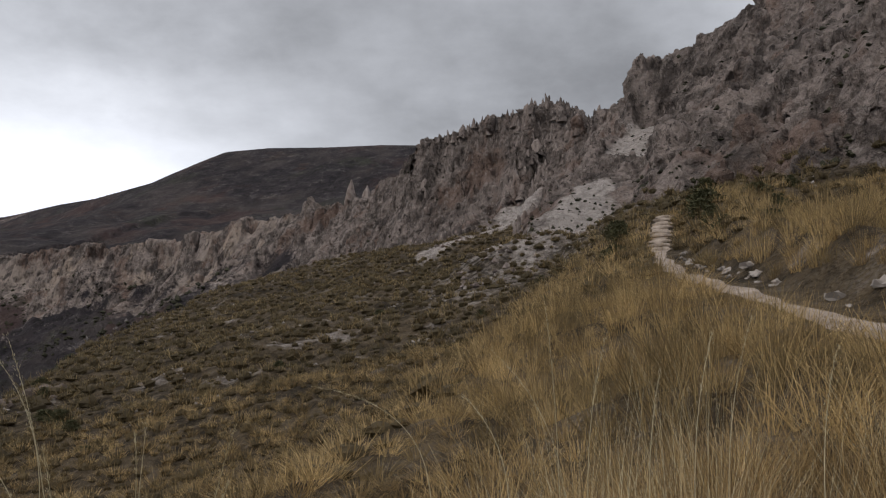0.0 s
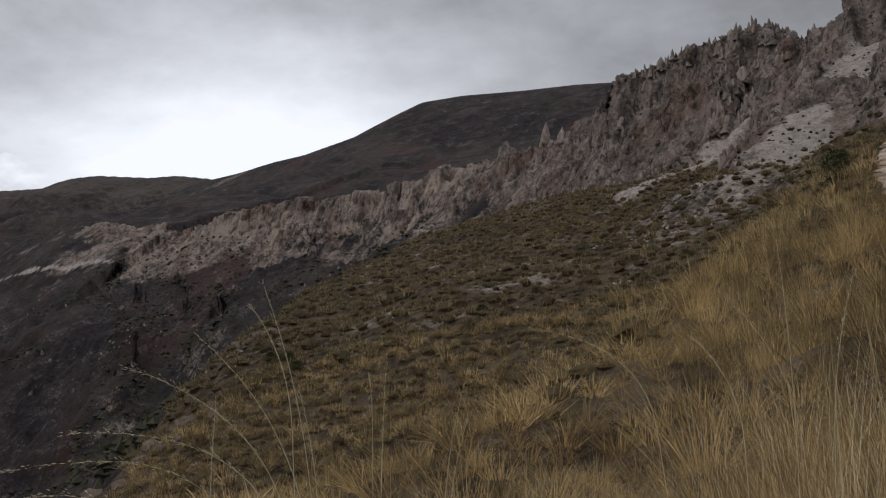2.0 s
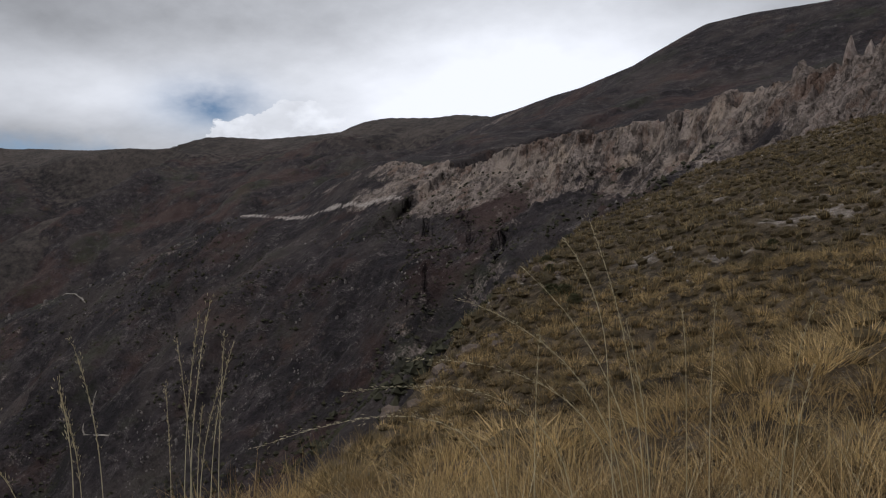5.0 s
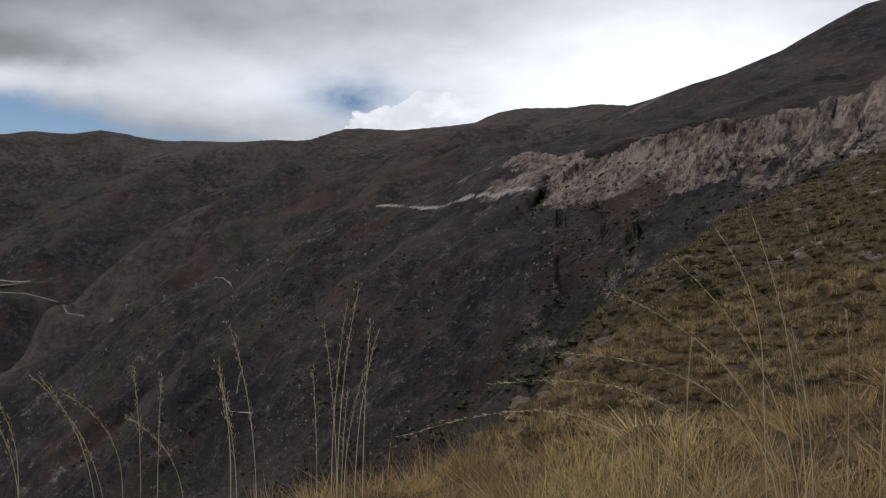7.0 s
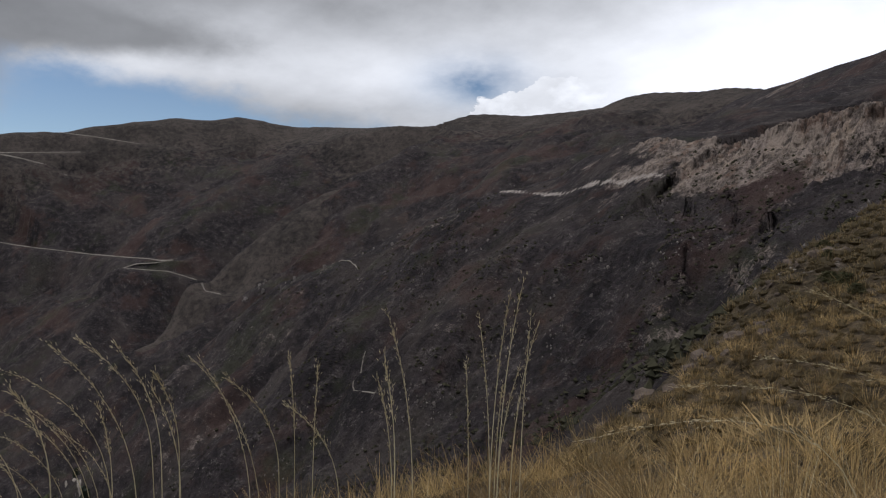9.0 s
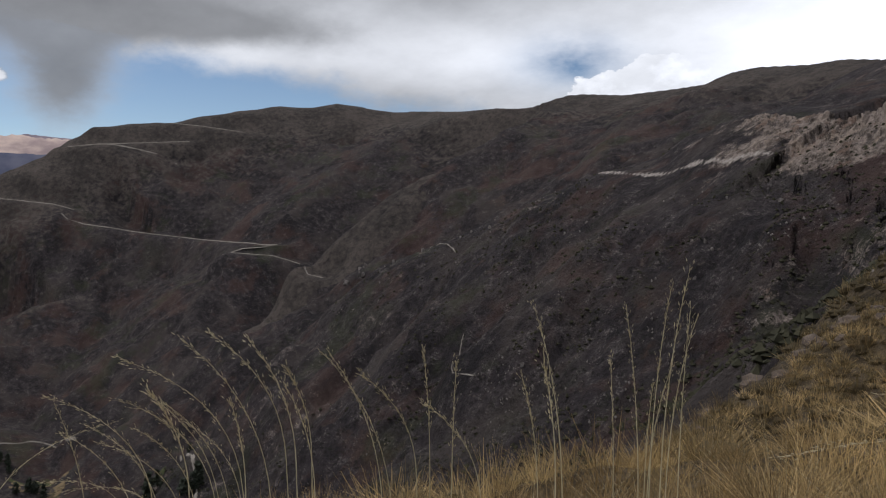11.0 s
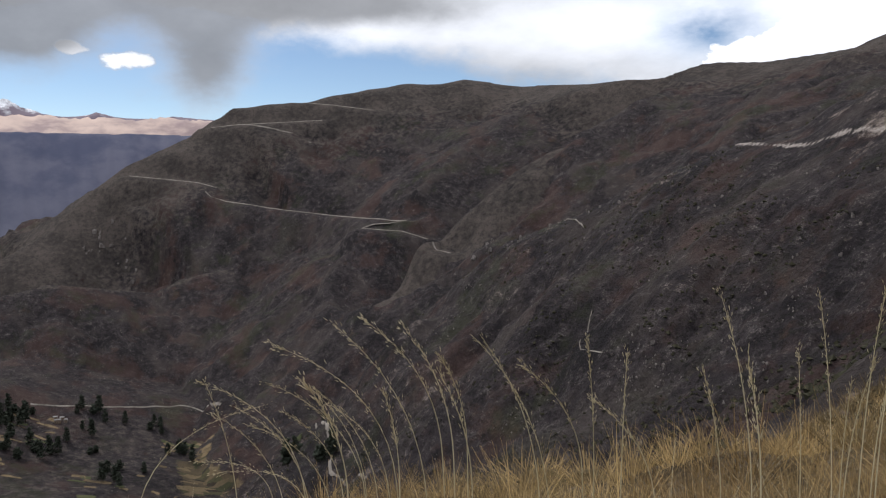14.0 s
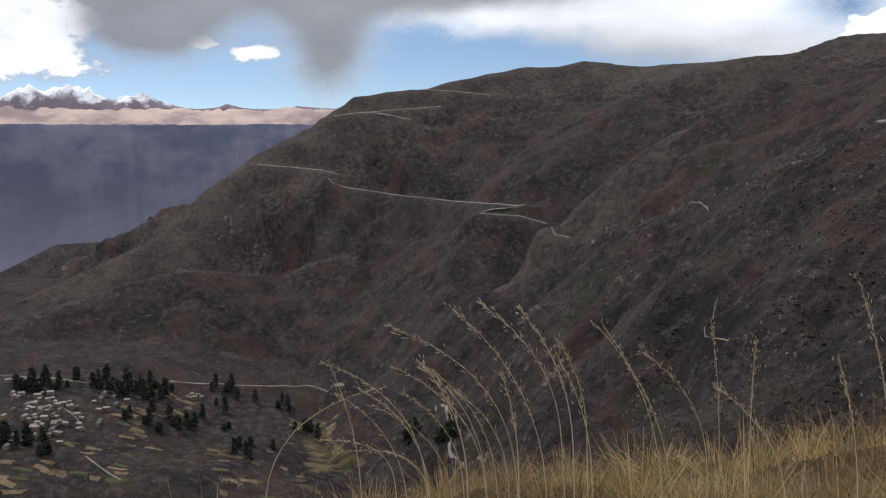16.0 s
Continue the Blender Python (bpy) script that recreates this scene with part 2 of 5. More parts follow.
M_GROUND = ground_material()
def tuff_material():
    """Weathered tuff: grey-brown, flecked dark and pale, rusty in patches, each pillar its own tone."""
    mat, bsdf = material("tuff", 0.95)
    at = place_vector()
    n = noise_of(at, 0.4, 6, 0.65, (1, 1, 0.4))
    fleck = noise_of(at, 1.1, 6, 0.7, (1, 1, 0.45), 43.0)
    c = mix_colour(ramp_between(n, 0.36, 0.64) * 0.6 + island_random() * 0.4, (0.1, 0.08, 0.07), (0.33, 0.27, 0.24))
    c = mix_colour(ramp_between(noise_of(at, 0.06, 5, 0.65, (1, 1, 0.7), 29.0), 0.5, 0.64) * 0.5, c, (0.17, 0.105, 0.08))
    c = mix_colour(ramp_between(noise_of(at, 0.05, 5, 0.65, (1, 1, 0.7), 12.0), 0.55, 0.66) * 0.6, c, (0.055, 0.045, 0.042))
    c = mix_colour(ramp_between(fleck, 0.55, 0.62) * 0.75, c, (0.035, 0.028, 0.026))
    c = mix_colour(ramp_between(fleck, 0.44, 0.37) * 0.6, c, (0.42, 0.36, 0.32))
    set_colour(bsdf, c)
    bump(bsdf, n + fleck * 0.5, 0.9, 0.7)
    return mat


M_ROCK = tuff_material()
M_STONE = simple("pale_stone", (0.2, 0.17, 0.15), (0.42, 0.37, 0.33), 1.5, 0.95, "island", None, 0.5, 0.1)
M_STONE_BROWN = simple("brown_stone", (0.07, 0.053, 0.043), (0.18, 0.14, 0.115), 1.5, 0.95, "object", None, 0.6, 0.1)
M_OUTCROP = simple("outcrop_stone", (0.06, 0.052, 0.049), (0.3, 0.265, 0.245), 0.3, 0.95, "object", (1, 1, 0.4), 0.8, 0.4)
M_PATH = simple("trodden_earth", (0.2, 0.155, 0.12), (0.44, 0.36, 0.295), 2.2, 0.95, "", None, 0.5, 0.04)
M_ROAD = simple("dirt_road", (0.13, 0.113, 0.098), (0.33, 0.295, 0.26), 0.05, 0.95)
def straw_material(name, dark, pale, scale, single=0.7, tuft=False):
    """Dry grass: thin blades that let light through."""
    mat, bsdf = material(name, 0.7)
    at = place_vector()
    own = island_random()
    fac = ramp_between(noise_of(at, scale, 4, 0.6), 0.35, 0.65) * (1.0 - single) + own * own * single
    c = mix_colour(fac, dark, pale)
    c = mix_colour(ramp_between(noise_of(at, scale * 0.25, 3, 0.5, (1, 1, 1), 4.0), 0.52, 0.66) * 0.2, c, (0.17, 0.14, 0.07))
    c = mix_colour(ramp_between(noise_of(at, 0.55, 4, 0.6, (1, 1, 1), 9.0), 0.5, 0.62) * 0.5, c, (0.15, 0.085, 0.032))
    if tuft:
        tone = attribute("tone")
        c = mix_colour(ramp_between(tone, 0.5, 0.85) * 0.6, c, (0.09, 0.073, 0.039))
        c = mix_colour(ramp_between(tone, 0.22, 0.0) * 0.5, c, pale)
        # tussock hearts: the dark underside is put into the colour as shade
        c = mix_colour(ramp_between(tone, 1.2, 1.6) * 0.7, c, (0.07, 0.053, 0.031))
    set_colour(bsdf, c)
    thin_ = Val.tree.nodes.new("ShaderNodeBsdfTranslucent")
    Val.tree.links.new(c, thin_.inputs["Color"])
    both = Val.tree.nodes.new("ShaderNodeMixShader")
    both.inputs[0].default_value = 0.35
    Val.tree.links.new(bsdf.outputs[0], both.inputs[1])
    Val.tree.links.new(thin_.outputs[0], both.inputs[2])
    Val.tree.links.new(both.outputs[0], Val.tree.nodes["Material Output"].inputs["Surface"])
    return mat


M_STRAW = straw_material("straw", (0.1, 0.062, 0.03), (0.95, 0.68, 0.34), 1.2, 0.75)
# dead leaves, toned dark to carry the shade inside a tussock
M_SHADE_THATCH = straw_material("shade_toned_thatch", (0.08, 0.055, 0.03), (0.32, 0.22, 0.115), 2.0)
M_STRAW_FAR = straw_material("far_straw", (0.16, 0.112, 0.056), (0.88, 0.63, 0.31), 0.8, 0.5, True)
M_STRAW_DARK = straw_material("scrubby_grass", (0.11, 0.085, 0.044), (0.54, 0.4, 0.21), 0.45, 0.3, True)
M_STRAW_MID = straw_material("hillside_straw", (0.13, 0.082, 0.037), (0.98, 0.7, 0.33), 1.0, 0.6, True)
M_STALK = simple("dry_stalk", (0.5, 0.42, 0.25), (0.85, 0.74, 0.5), 3.0, 0.6, "object")
M_BUSH = simple("dark_scrub", (0.02, 0.021, 0.013), (0.07, 0.064, 0.04), 0.6, 0.9, "island")
M_SHRUB = simple("shrub_leaf", (0.045, 0.048, 0.024), (0.13, 0.12, 0.06), 2.0, 0.8, "island")
M_TREE = simple("eucalyptus_leaf", (0.024, 0.031, 0.023), (0.062, 0.07, 0.05), 0.2, 0.8, "island")
M_BARK = simple("bark", (0.08, 0.06, 0.045), (0.17, 0.13, 0.1), 1.0)
M_WALL = simple("adobe", (0.2, 0.14, 0.1), (0.36, 0.29, 0.23), 0.3, 0.95, "object")
M_ROOF = simple("tin_roof", (0.08, 0.068, 0.063), (0.38, 0.36, 0.345), 0.1, 0.5, "object")
M_FIELD = simple("field", (0.07, 0.053, 0.034), (0.26, 0.19, 0.11), 0.09, 0.95, "object")
M_FIELD_GREEN = simple("green_field", (0.05, 0.06, 0.028), (0.1, 0.1, 0.05), 0.03, 0.95, "object")


# ---- the lie of the land ----
def lattice(ix, iy, seed):
    h = (ix * 374761393 + iy * 668265263 + seed * 1442695041) & 0xFFFFFFFF
    h = ((h ^ (h >> 13)) * 1274126177) & 0xFFFFFFFF
    return ((h ^ (h >> 16)) & 0xFFFF) / 32767.5 - 1.0


def wave(x, y, seed=0):
    """Smooth noise from -1 to 1 over a unit lattice."""
    fx, fy = np.floor(x), np.floor(y)
    ix, iy = fx.astype(np.int64), fy.astype(np.int64)
    u, v = x - fx, y - fy
    u, v = u * u * (3 - 2 * u), v * v * (3 - 2 * v)
    a, b = lattice(ix, iy, seed), lattice(ix + 1, iy, seed)
    c, d = lattice(ix, iy + 1, seed), lattice(ix + 1, iy + 1, seed)
    return (a * (1 - u) + b * u) * (1 - v) + (c * (1 - u) + d * u) * v


def fbm(x, y, octaves=4, seed=0, gain=0.5):
    total, amp = 0.0, 1.0
    for k in range(octaves):
        total = total + amp * wave(x, y, seed + k)
        x, y, amp = x * 2.03 + 5.1, y * 2.03 + 1.7, amp * gain
    return total


def crags(x, y, octaves=4, seed=0):
    """Sharp-crested noise from 0 to about 1."""
    total, amp = 0.0, 0.55
    for k in range(octaves):
        total = total + amp * (1 - np.abs(wave(x, y, seed + k))) ** 2
        x, y, amp = x * 2.07 + 3.3, y * 2.07 + 8.9, amp * 0.5
    return total


def step(v, a, b):
    t = np.clip((v - a) / (b - a), 0, 1)
    return t * t * (3 - 2 * t)


def along(x, y, line):
    """Distance to a line, the side (positive: to its right), the way along it and its height there."""
    best = np.full(x.shape, 1e9)
    side, run, high = np.zeros(x.shape), np.zeros(x.shape), np.zeros(x.shape)
    start = 0.0
    for (ax, ay, az_), (bx, by, bz) in zip(line, line[1:]):
        dx, dy = bx - ax, by - ay
        length = math.hypot(dx, dy)
        t = np.clip(((x - ax) * dx + (y - ay) * dy) / length ** 2, 0, 1)
        px, py = x - ax - t * dx, y - ay - t * dy
        d = np.hypot(px, py)
        near = d < best
        best = np.where(near, d, best)
        side = np.where(near, np.sign(dy * px - dx * py), side)
        run = np.where(near, start + t * length, run)
        high = np.where(near, az_ + t * (bz - az_), high)
        start += length
    return best, side, run, high


def fall(d, profile):
    """The drop below a crest at distance d: (distance, drop) knots, then the last slope goes on."""
    ds, hs = zip(*profile)
    slope = (hs[-1] - hs[-2]) / (ds[-1] - ds[-2])
    return np.interp(d, ds, hs) + np.maximum(d - ds[-1], 0) * slope


# crests, from right to left as one looks out; x, y, height
MESA = [(400, 700, 190), (175, 801, 214), (68, 847, 228), (-65, 908, 246), (-133, 941, 252), (-202, 959, 256), (-240, 968, 255), (-262, 976, 249),
        (-335, 1006, 228), (-417, 1040, 215), (-468, 1061, 212), (-546, 1102, 206), (-642, 1153, 203), (-739, 1189, 180), (-900, 1240, 130)]
KNOB = [(-560, 1310, 170), (-668, 1287, 213), (-723, 1291, 231), (-781, 1292, 239), (-836, 1294, 238), (-936, 1285, 245), (-987, 1285, 242), (-1038, 1283, 227),
        (-1105, 1279, 225), (-1221, 1254, 222), (-1314, 1230, 231), (-1432, 1187, 231), (-1483, 1172, 226), (-1522, 1170, 216), (-1659, 1157, 218), (-1957, 1200, 246)]
PEAK = [(-1800, 1260, 235), (-1957, 1208, 244), (-2020, 1130, 249), (-2051, 1100, 260), (-2085, 1041, 267), (-2113, 982, 254), (-2138, 901, 255), (-2156, 801, 237), (-2180, 634, 203),
        (-2188, 431, 174), (-2168, 374, 124), (-2153, 270, 74), (-2133, 169, 25), (-2108, 98, -29), (-2079, 56, -68), (-2030, 1, -124), (-1978, -85, -168), (-1919, -210, -218), (-1849, -343, -271), (-1800, -600, -330)]
BEHIND = [(-2699, 156, -40), (-2699, 56, -79), (-2700, -47, -146), (-2692, -211, -206), (-2675, -365, -209), (-2651, -514, -282), (-2620, -800, -320)]
TAN = [(-1190, 1280, 190), (-1210, 1194, 137), (-1236, 1016, 80), (-1280, 820, 51), (-1280, 743, 13), (-1276, 667, -43), (-1265, 599, -97), (-1250, 500, -190)]
LOW = [(-1480, -420, -300), (-1530, -304, -280), (-1569, -257, -252), (-1635, -133, -219), (-1680, -3, -195), (-1710, 182, -225), (-1721, 254, -197), (-1729, 326, -187), (-1739, 426, -199), (-1724, 613, -225), (-1700, 760, -240)]
GULLY = [(-1380, 1260, 215), (-1430, 1170, 160), (-1440, 1010, 30), (-1450, 840, -40), (-1430, 720, -105), (-1390, 640, -160), (-1340, 560, -210), (-1300, 480, -250)]
GORGE = [(-262, 410, 0), (-240, 378, 0), (-214, 345, 0), (-190, 302, 0), (-162, 262, 0), (-146, 225, 0)]
ARM = [(-367, 475, 29), (-515, 504, 29), (-580, 491, 5), (-678, 452, -38), (-748, 424, -64), (-859, 407, -136), (-915, 404, -194), (-997, 361, -262), (-1077, 307, -330)]
CLIFF = [(36, 185, 50), (33, 187, 56), (30, 193, 62), (14, 205, 62), (7, 210, 60), (-1, 215, 59), (-6, 235, 60), (-17, 290, 65), (-37, 328, 67), (-64, 359, 69), (-81, 381, 65), (-124, 417, 68), (-163, 441, 65), (-222, 465, 63),
         (-266, 481, 61), (-323, 494, 52), (-360, 505, 40), (-418, 511, 31), (-507, 511, 29)]
CRAG = [(30, 190, 45), (35, 183, 57), (39, 178, 57), (42, 175.5, 60), (44, 174, 66), (49, 171, 68), (54, 167, 69), (58, 162, 69), (61, 159, 70), (64, 155, 72), (71, 149, 76), (79, 139, 79), (100, 110, 84), (130, 60, 90), (150, -40, 90)]
# hill roads, by width
BENCHES = {5: [(-1939, 320, -36), (-1927, 331, -50), (-1911, 364, -56), (-1883, 398, -61), (-1843, 441, -69), (-1800, 469, -73), (-1743, 505, -77), (-1686, 538, -81), (-1588, 578, -83), (-1491, 620, -83)],
           5.1: [(-1491, 620, -83), (-1496, 590, -88), (-1506, 559, -90), (-1507, 537, -97), (-1483, 573, -100), (-1457, 597, -101), (-1438, 617, -108), (-1419, 635, -115)],
           4.9: [(-1275, 579, -108), (-1265, 580, -120), (-1237, 594, -124)],
           4.2: [(-2085, 172, 1), (-2057, 215, -3), (-2039, 253, -7), (-1997, 314, -14), (-1967, 349, -25)],
           5.2: [(-2161, 612, 192), (-2109, 676, 184), (-2052, 768, 170)],
           4.5: [(-2159, 373, 119), (-2104, 435, 115), (-2056, 510, 108), (-2030, 562, 99), (-2014, 586, 83)],
           3: [(-2159, 373, 121), (-2116, 438, 128), (-2060, 630, 141)]}
# the lip of the knoll one stands on, and the brow of the hillside below it, beyond which it falls away
LIP = [(-14, -40, 0), (-12, -5, 0), (-9.6, 2.9, 0), (-6.6, 4.6, 0), (-4.6, 6.2, 0), (-3.2, 7.4, 0), (-1.3, 9, 0), (0.2, 11, 0), (2, 18, 0), (4.4, 28, 0), (6.6, 37, 0), (9, 48, 0), (14, 62, 0), (18, 82, 0), (20, 110, 0)]
BROW = [(-30, -60, 0), (-26, 0, 0), (-23, 18, 0), (-23.3, 28.8, 0), (-24.6, 36.5, 0), (-29.7, 54.4, 0), (-38, 85, 0), (-46, 113, 0), (-48, 140, 0), (-45, 167, 0), (-46, 240, 0)]
TRAIL = [(6.5, -6, 1.0), (6.2, 3, 1.2), (5.4, 9, 1.75), (6, 17, 3.1), (6.6, 23, 4.1), (7.2, 27, 4.9), (8.6, 33, 6.2), (11, 41, 9.0), (14, 46, 9.9), (24, 52, 11.6), (40, 56, 14.5)]


def land(x, y):
    """The height of the land at x, y and how far each kind of ground takes part."""
    x, y = np.asarray(x, float), np.asarray(y, float)
    r = np.hypot(x, y)
    # valley floor
    z = -430 + 0.115 * np.maximum(0, -x - 1050) + 0.22 * np.maximum(0, 330 - y) * step(-x, 700, 1000) + 9 * fbm(x / 170, y / 170, 4, 3)
    z = np.where(z > -300, -300 + 0.3 * (z + 300), z) - 450 * step(-x, 2150, 2700)
    rock, upland, pale, scree = (np.zeros(x.shape) for _ in range(4))
    upland = 0.44 * step(-x, 600, 800) * step(-x, 1330, 1270)

    def over(h, **zones):
        nonlocal z, rock, upland, pale, scree
        top = h > z
        z = np.where(top, h, z)
        rock = np.where(top, zones.get("rock", 0.0), rock)
        upland = np.where(top, zones.get("upland", 0.0), upland)
        pale = np.where(top, zones.get("pale", 0.0), pale)

    gully = crags(x / 210 + 0.2 * fbm(x / 90, y / 90, 2, 40), y / 210, 5, 11)
    rough = fbm(x / 46, y / 46, 4, 17)
    d, side, run, high = along(x, y, BEHIND)
    over(high - fall(d, [(0, 0), (200, 70)]))
    d, side, run, high = along(x, y, PEAK)
    relief = step(d, 10, 240)
    over(high - np.where(side < 0, fall(d, [(0, 0), (60, 22), (300, 170), (700, 440)]), d * 0.3) - relief * (58 * gully - 24 + 14 * crags(x / 60, y / 60, 3, 13)) + relief * 5 * rough + 1.5 * rough * step(d, 0, 20),
         upland=np.clip(0.8 - d / 650, 0, 1), rock=0.5 * step(gully, 0.5, 0.75) * step(d, 380, 520))
    d, side, run, high = along(x, y, KNOB)
    relief = step(d, 10, 200)
    over(high - np.where(side < 0, fall(d, [(0, 0), (40, 14), (300, 112), (480, 215), (900, 520)]), d * 0.12) - relief * (46 * gully - 18 + 10 * crags(x / 55, y / 55, 3, 14)) + relief * 4 * rough, upland=np.clip(0.8 - d / 500, 0, 1))
    d, side, run, high = along(x, y, GULLY)
    z = np.minimum(z, high + 0.6 * d + 26 * (gully - 0.4) * step(d, 10, 150) + 4 * rough)
    # paler upland colour reaches farther on the near side, painting a lit face
    d, side, run, high = along(x, y, TAN)
    over(high - np.where(side > 0, fall(d, [(0, 0), (30, 16), (200, 170)]), fall(d, [(0, 0), (40, 13), (200, 105), (500, 300)])) - step(d, 8, 120) * (26 * gully - 11) + 3 * rough * step(d, 5, 40), upland=0.62 * step(d, np.where(side > 0, 60, 150), np.where(side > 0, 20, 70)))
    d, side, run, high = along(x, y, LOW)
    over(high - np.where(side > 0, fall(d, [(0, 0), (20, 9), (150, 84), (300, 160), (420, 206)]), d * 0.25) - step(d, 4, 90) * (30 * crags(x / 110, y / 110, 4, 5) - 12) + 4 * rough * step(d, 0, 20), upland=0.5 * step(30 - d, 0, 25))
    d, side, run, high = along(x, y, MESA)
    over(high - np.where(side < 0, fall(d, [(0, 0), (30, 9), (200, 96), (480, 190), (620, 300), (1000, 620)]), fall(d, [(0, 0), (400, 25)])) - step(d, 15, 160) * 17 * gully + 2.0 * rough * step(d, 15, 90),
         upland=0.3, rock=0.5 * step(fbm(x / 60, y / 30, 3, 61), 0.5, 0.9) * step(-x, 150, 500))
    d, side, run, high = along(x, y, ARM)
    relief = step(d, 5, 120)
    over(high - np.where(side > 0, fall(d, [(0, 0), (30, 16), (200, 160)]), fall(d, [(0, 0), (30, 16), (200, 145), (400, 325)])) - relief * (60 * crags(x / 130, y / 150, 5, 29) - 26) + 4 * rough * step(d, 0, 30), rock=0.24 * step(rough, 0.1, 0.8))
    # the long tuff cliff, fluted, with a ragged rim where it comes near
    d, side, run, high = along(x, y, CLIFF)
    near = step(run, 230, 30)
    flute = 5.0 * crags(x / 26, y / 26, 4, 71) + 2.4 * fbm(x / 5.5, y / 5.5, 3, 75) + (1 - near) * 9 * (crags(x / 60, y / 60, 2, 77) - 0.35)
    front = np.maximum(0, d - 6 + flute * (1.25 - 0.5 * near))
    tall = np.interp(run, [0, 25, 50, 120, 210, 320, 450, 560, 694], [24, 28, 30, 30, 28, 36, 32, 18, 8])
    reach = 13 + 12 * (1 - near)
    face = np.where(front < reach, tall * (front / reach) ** 0.75, tall + np.minimum(front - reach, 70) * (0.42 + 0.12 * (1 - near)) + np.maximum(front - reach - 70, 0) * 0.78)
    face = face - step(front, 2, 12) * step(front, 110, 40) * (5.0 * crags(x / 12, y / 12, 3, 79) - 2.4)
    high = high + (1 - near) * (4.0 * fbm(x / 30, y / 30, 3, 80) + 3 * (crags(x / 9, y / 9, 3, 81) - 0.55)) * step(d, 40, 8)
    rim = near * step(d, 14, 1) * (4.5 * crags(x / 3.2, y / 3.2, 2, 83) - 2.0)
    talus = 2.5 * rough * step(front, 14, 60) - (14 * gully - 5) * step(front, 25, 160) * (1 - near)
    ended = run > 690
    foot = 62 + 26 * rough + 14 * fbm(x / 16, y / 16, 3, 19) - 40 * step(run, 400, 600)
    bare = np.where(side < 0, step(d, foot + 8, foot - 46) * (1 - 0.75 * step(run, 540, 640)), step(d, 30, 8)) * (1.0 - 0.3 * step(run, 560, 690))
    whole = high + rim + np.where(ended, -fall(d, [(0, 0), (100, 62), (300, 260)]), np.where(side < 0, -face + talus, -d * (0.3 + 0.45 * step(run, 480, 690))))
    light = step(run, 160, 240) * step(d, 46, 16)
    over(whole, rock=bare, pale=light)
    rock = np.where((side < 0) & (run > 150), np.maximum(rock, bare * step(z - whole, 40, 15)), rock)
    pale = np.where((side < 0) & (run > 150), np.maximum(pale, light), pale)
    # benches of the hill roads
    far = np.flatnonzero((x < -1100) & (y > 120) & (y < 820))
    for line in BENCHES.values():
        d, side, run, high = along(x[far], y[far], line)
        keep = step(d, 55, 9)
        z[far] = z[far] * (1 - keep) + keep * high
    # the gorge that cuts the slope under the cliff
    d, side, run, high = along(x, y, GORGE)
    cut = step(run, 30, 100) * np.exp(-(d / (10 + 0.05 * run)) ** 2)
    z = z - 15 * cut * (1 + 0.35 * rough)
    rock = np.maximum(rock, 0.42 * step(run, 20, 70) * step(np.abs(d - 16), 14, 4) * step(rough, 0.0, 0.6))
    # the near hillside
    hill = 0.10 * y + 0.262 * x + 0.085 * np.maximum(0, np.minimum(r, 190) - 42) - 0.3 * np.maximum(0, r - 190)
    d, side, run, high = along(x, y, LIP)
    out_ = np.maximum(0, np.where(side < 0, d, -d) + 0.8)
    lower = -7.9 + 0.205 * y + 0.23 * x - 0.3 * np.maximum(0, r - 190)
    below = hill - 0.6 * np.where(out_ < 4, out_ * out_ / 8, out_ - 2)
    hill = np.where(side < 0, np.maximum(below, np.minimum(lower, hill)), below)
    d, side, run, high = along(x, y, BROW)
    out_ = np.maximum(0, np.where(side < 0, d, -d) + 1.2)
    hill = hill - 0.85 * np.where(out_ < 5, out_ * out_ / 10, out_ - 2.5)
    td, tside, trun, thigh = along(x, y, TRAIL)
    bank = np.where(tside > 0, np.minimum(np.maximum(0, td - 0.8) * 0.8, 0.9) + 0.15 * td, -np.maximum(0, td - 0.7) * 0.35)
    keep = step(td, 9, 1.5)
    hill = hill * (1 - keep) + keep * (thigh + np.clip(bank, -3, 3))
    hill = hill + (0.35 * fbm(x / 3.1, y / 3.1, 4, 51) * step(r, 2, 8) + 1.2 * fbm(x / 23, y / 23, 3, 57) * step(r, 15, 60)) * step(td, 0.4, 2.5)
    grass = step(hill - z, -1.0, 1.0)
    over(hill)
    # the crags above the trail
    d, side, run, high = along(x, y, CRAG)
    flute = 6.0 * crags(x / 17, y / 17, 4, 91) + 2.2 * fbm(x / 4.5, y / 4.5, 3, 95)
    front = np.maximum(0, d - 5 + flute)
    face = fall(front, [(0, 0), (9, 13), (26, 24), (62, 48), (78, 63), (110, 100), (200, 200)]) - step(front, 12, 30) * (4.6 * crags(x / 9, y / 9, 2, 97) - 2.2)
    crag = high + 2.5 * crags(x / 6, y / 6, 3, 99) * step(d, 15, 2) - 1.2 - np.where(side > 0, face, fall(d, [(0, 0), (150, 35), (300, 200)]))
    grass = np.where(crag > z, step(crag - z, 2.5, 0.0) * grass, grass)
    over(crag, rock=1.0)
    # a chute of white scree between the two cliffs
    d, side, run, high = along(x, y, [(42, 165, 50.5), (33, 147, 39), (24, 128, 28.5), (22, 113, 21.5), (12, 97, 16)])
    chute = step(d, 5.5 + 0.11 * run, 2.5 + 0.05 * run)
    z = z * (1 - chute) + chute * np.minimum(z + 2, high - 0.12 * d + 0.8 * fbm(x / 5, y / 5, 3, 33))
    # white scree fans below the cliffs
    fan_a, _, ra, _ = along(x, y, [(41, 163, 0), (34, 150, 0)])
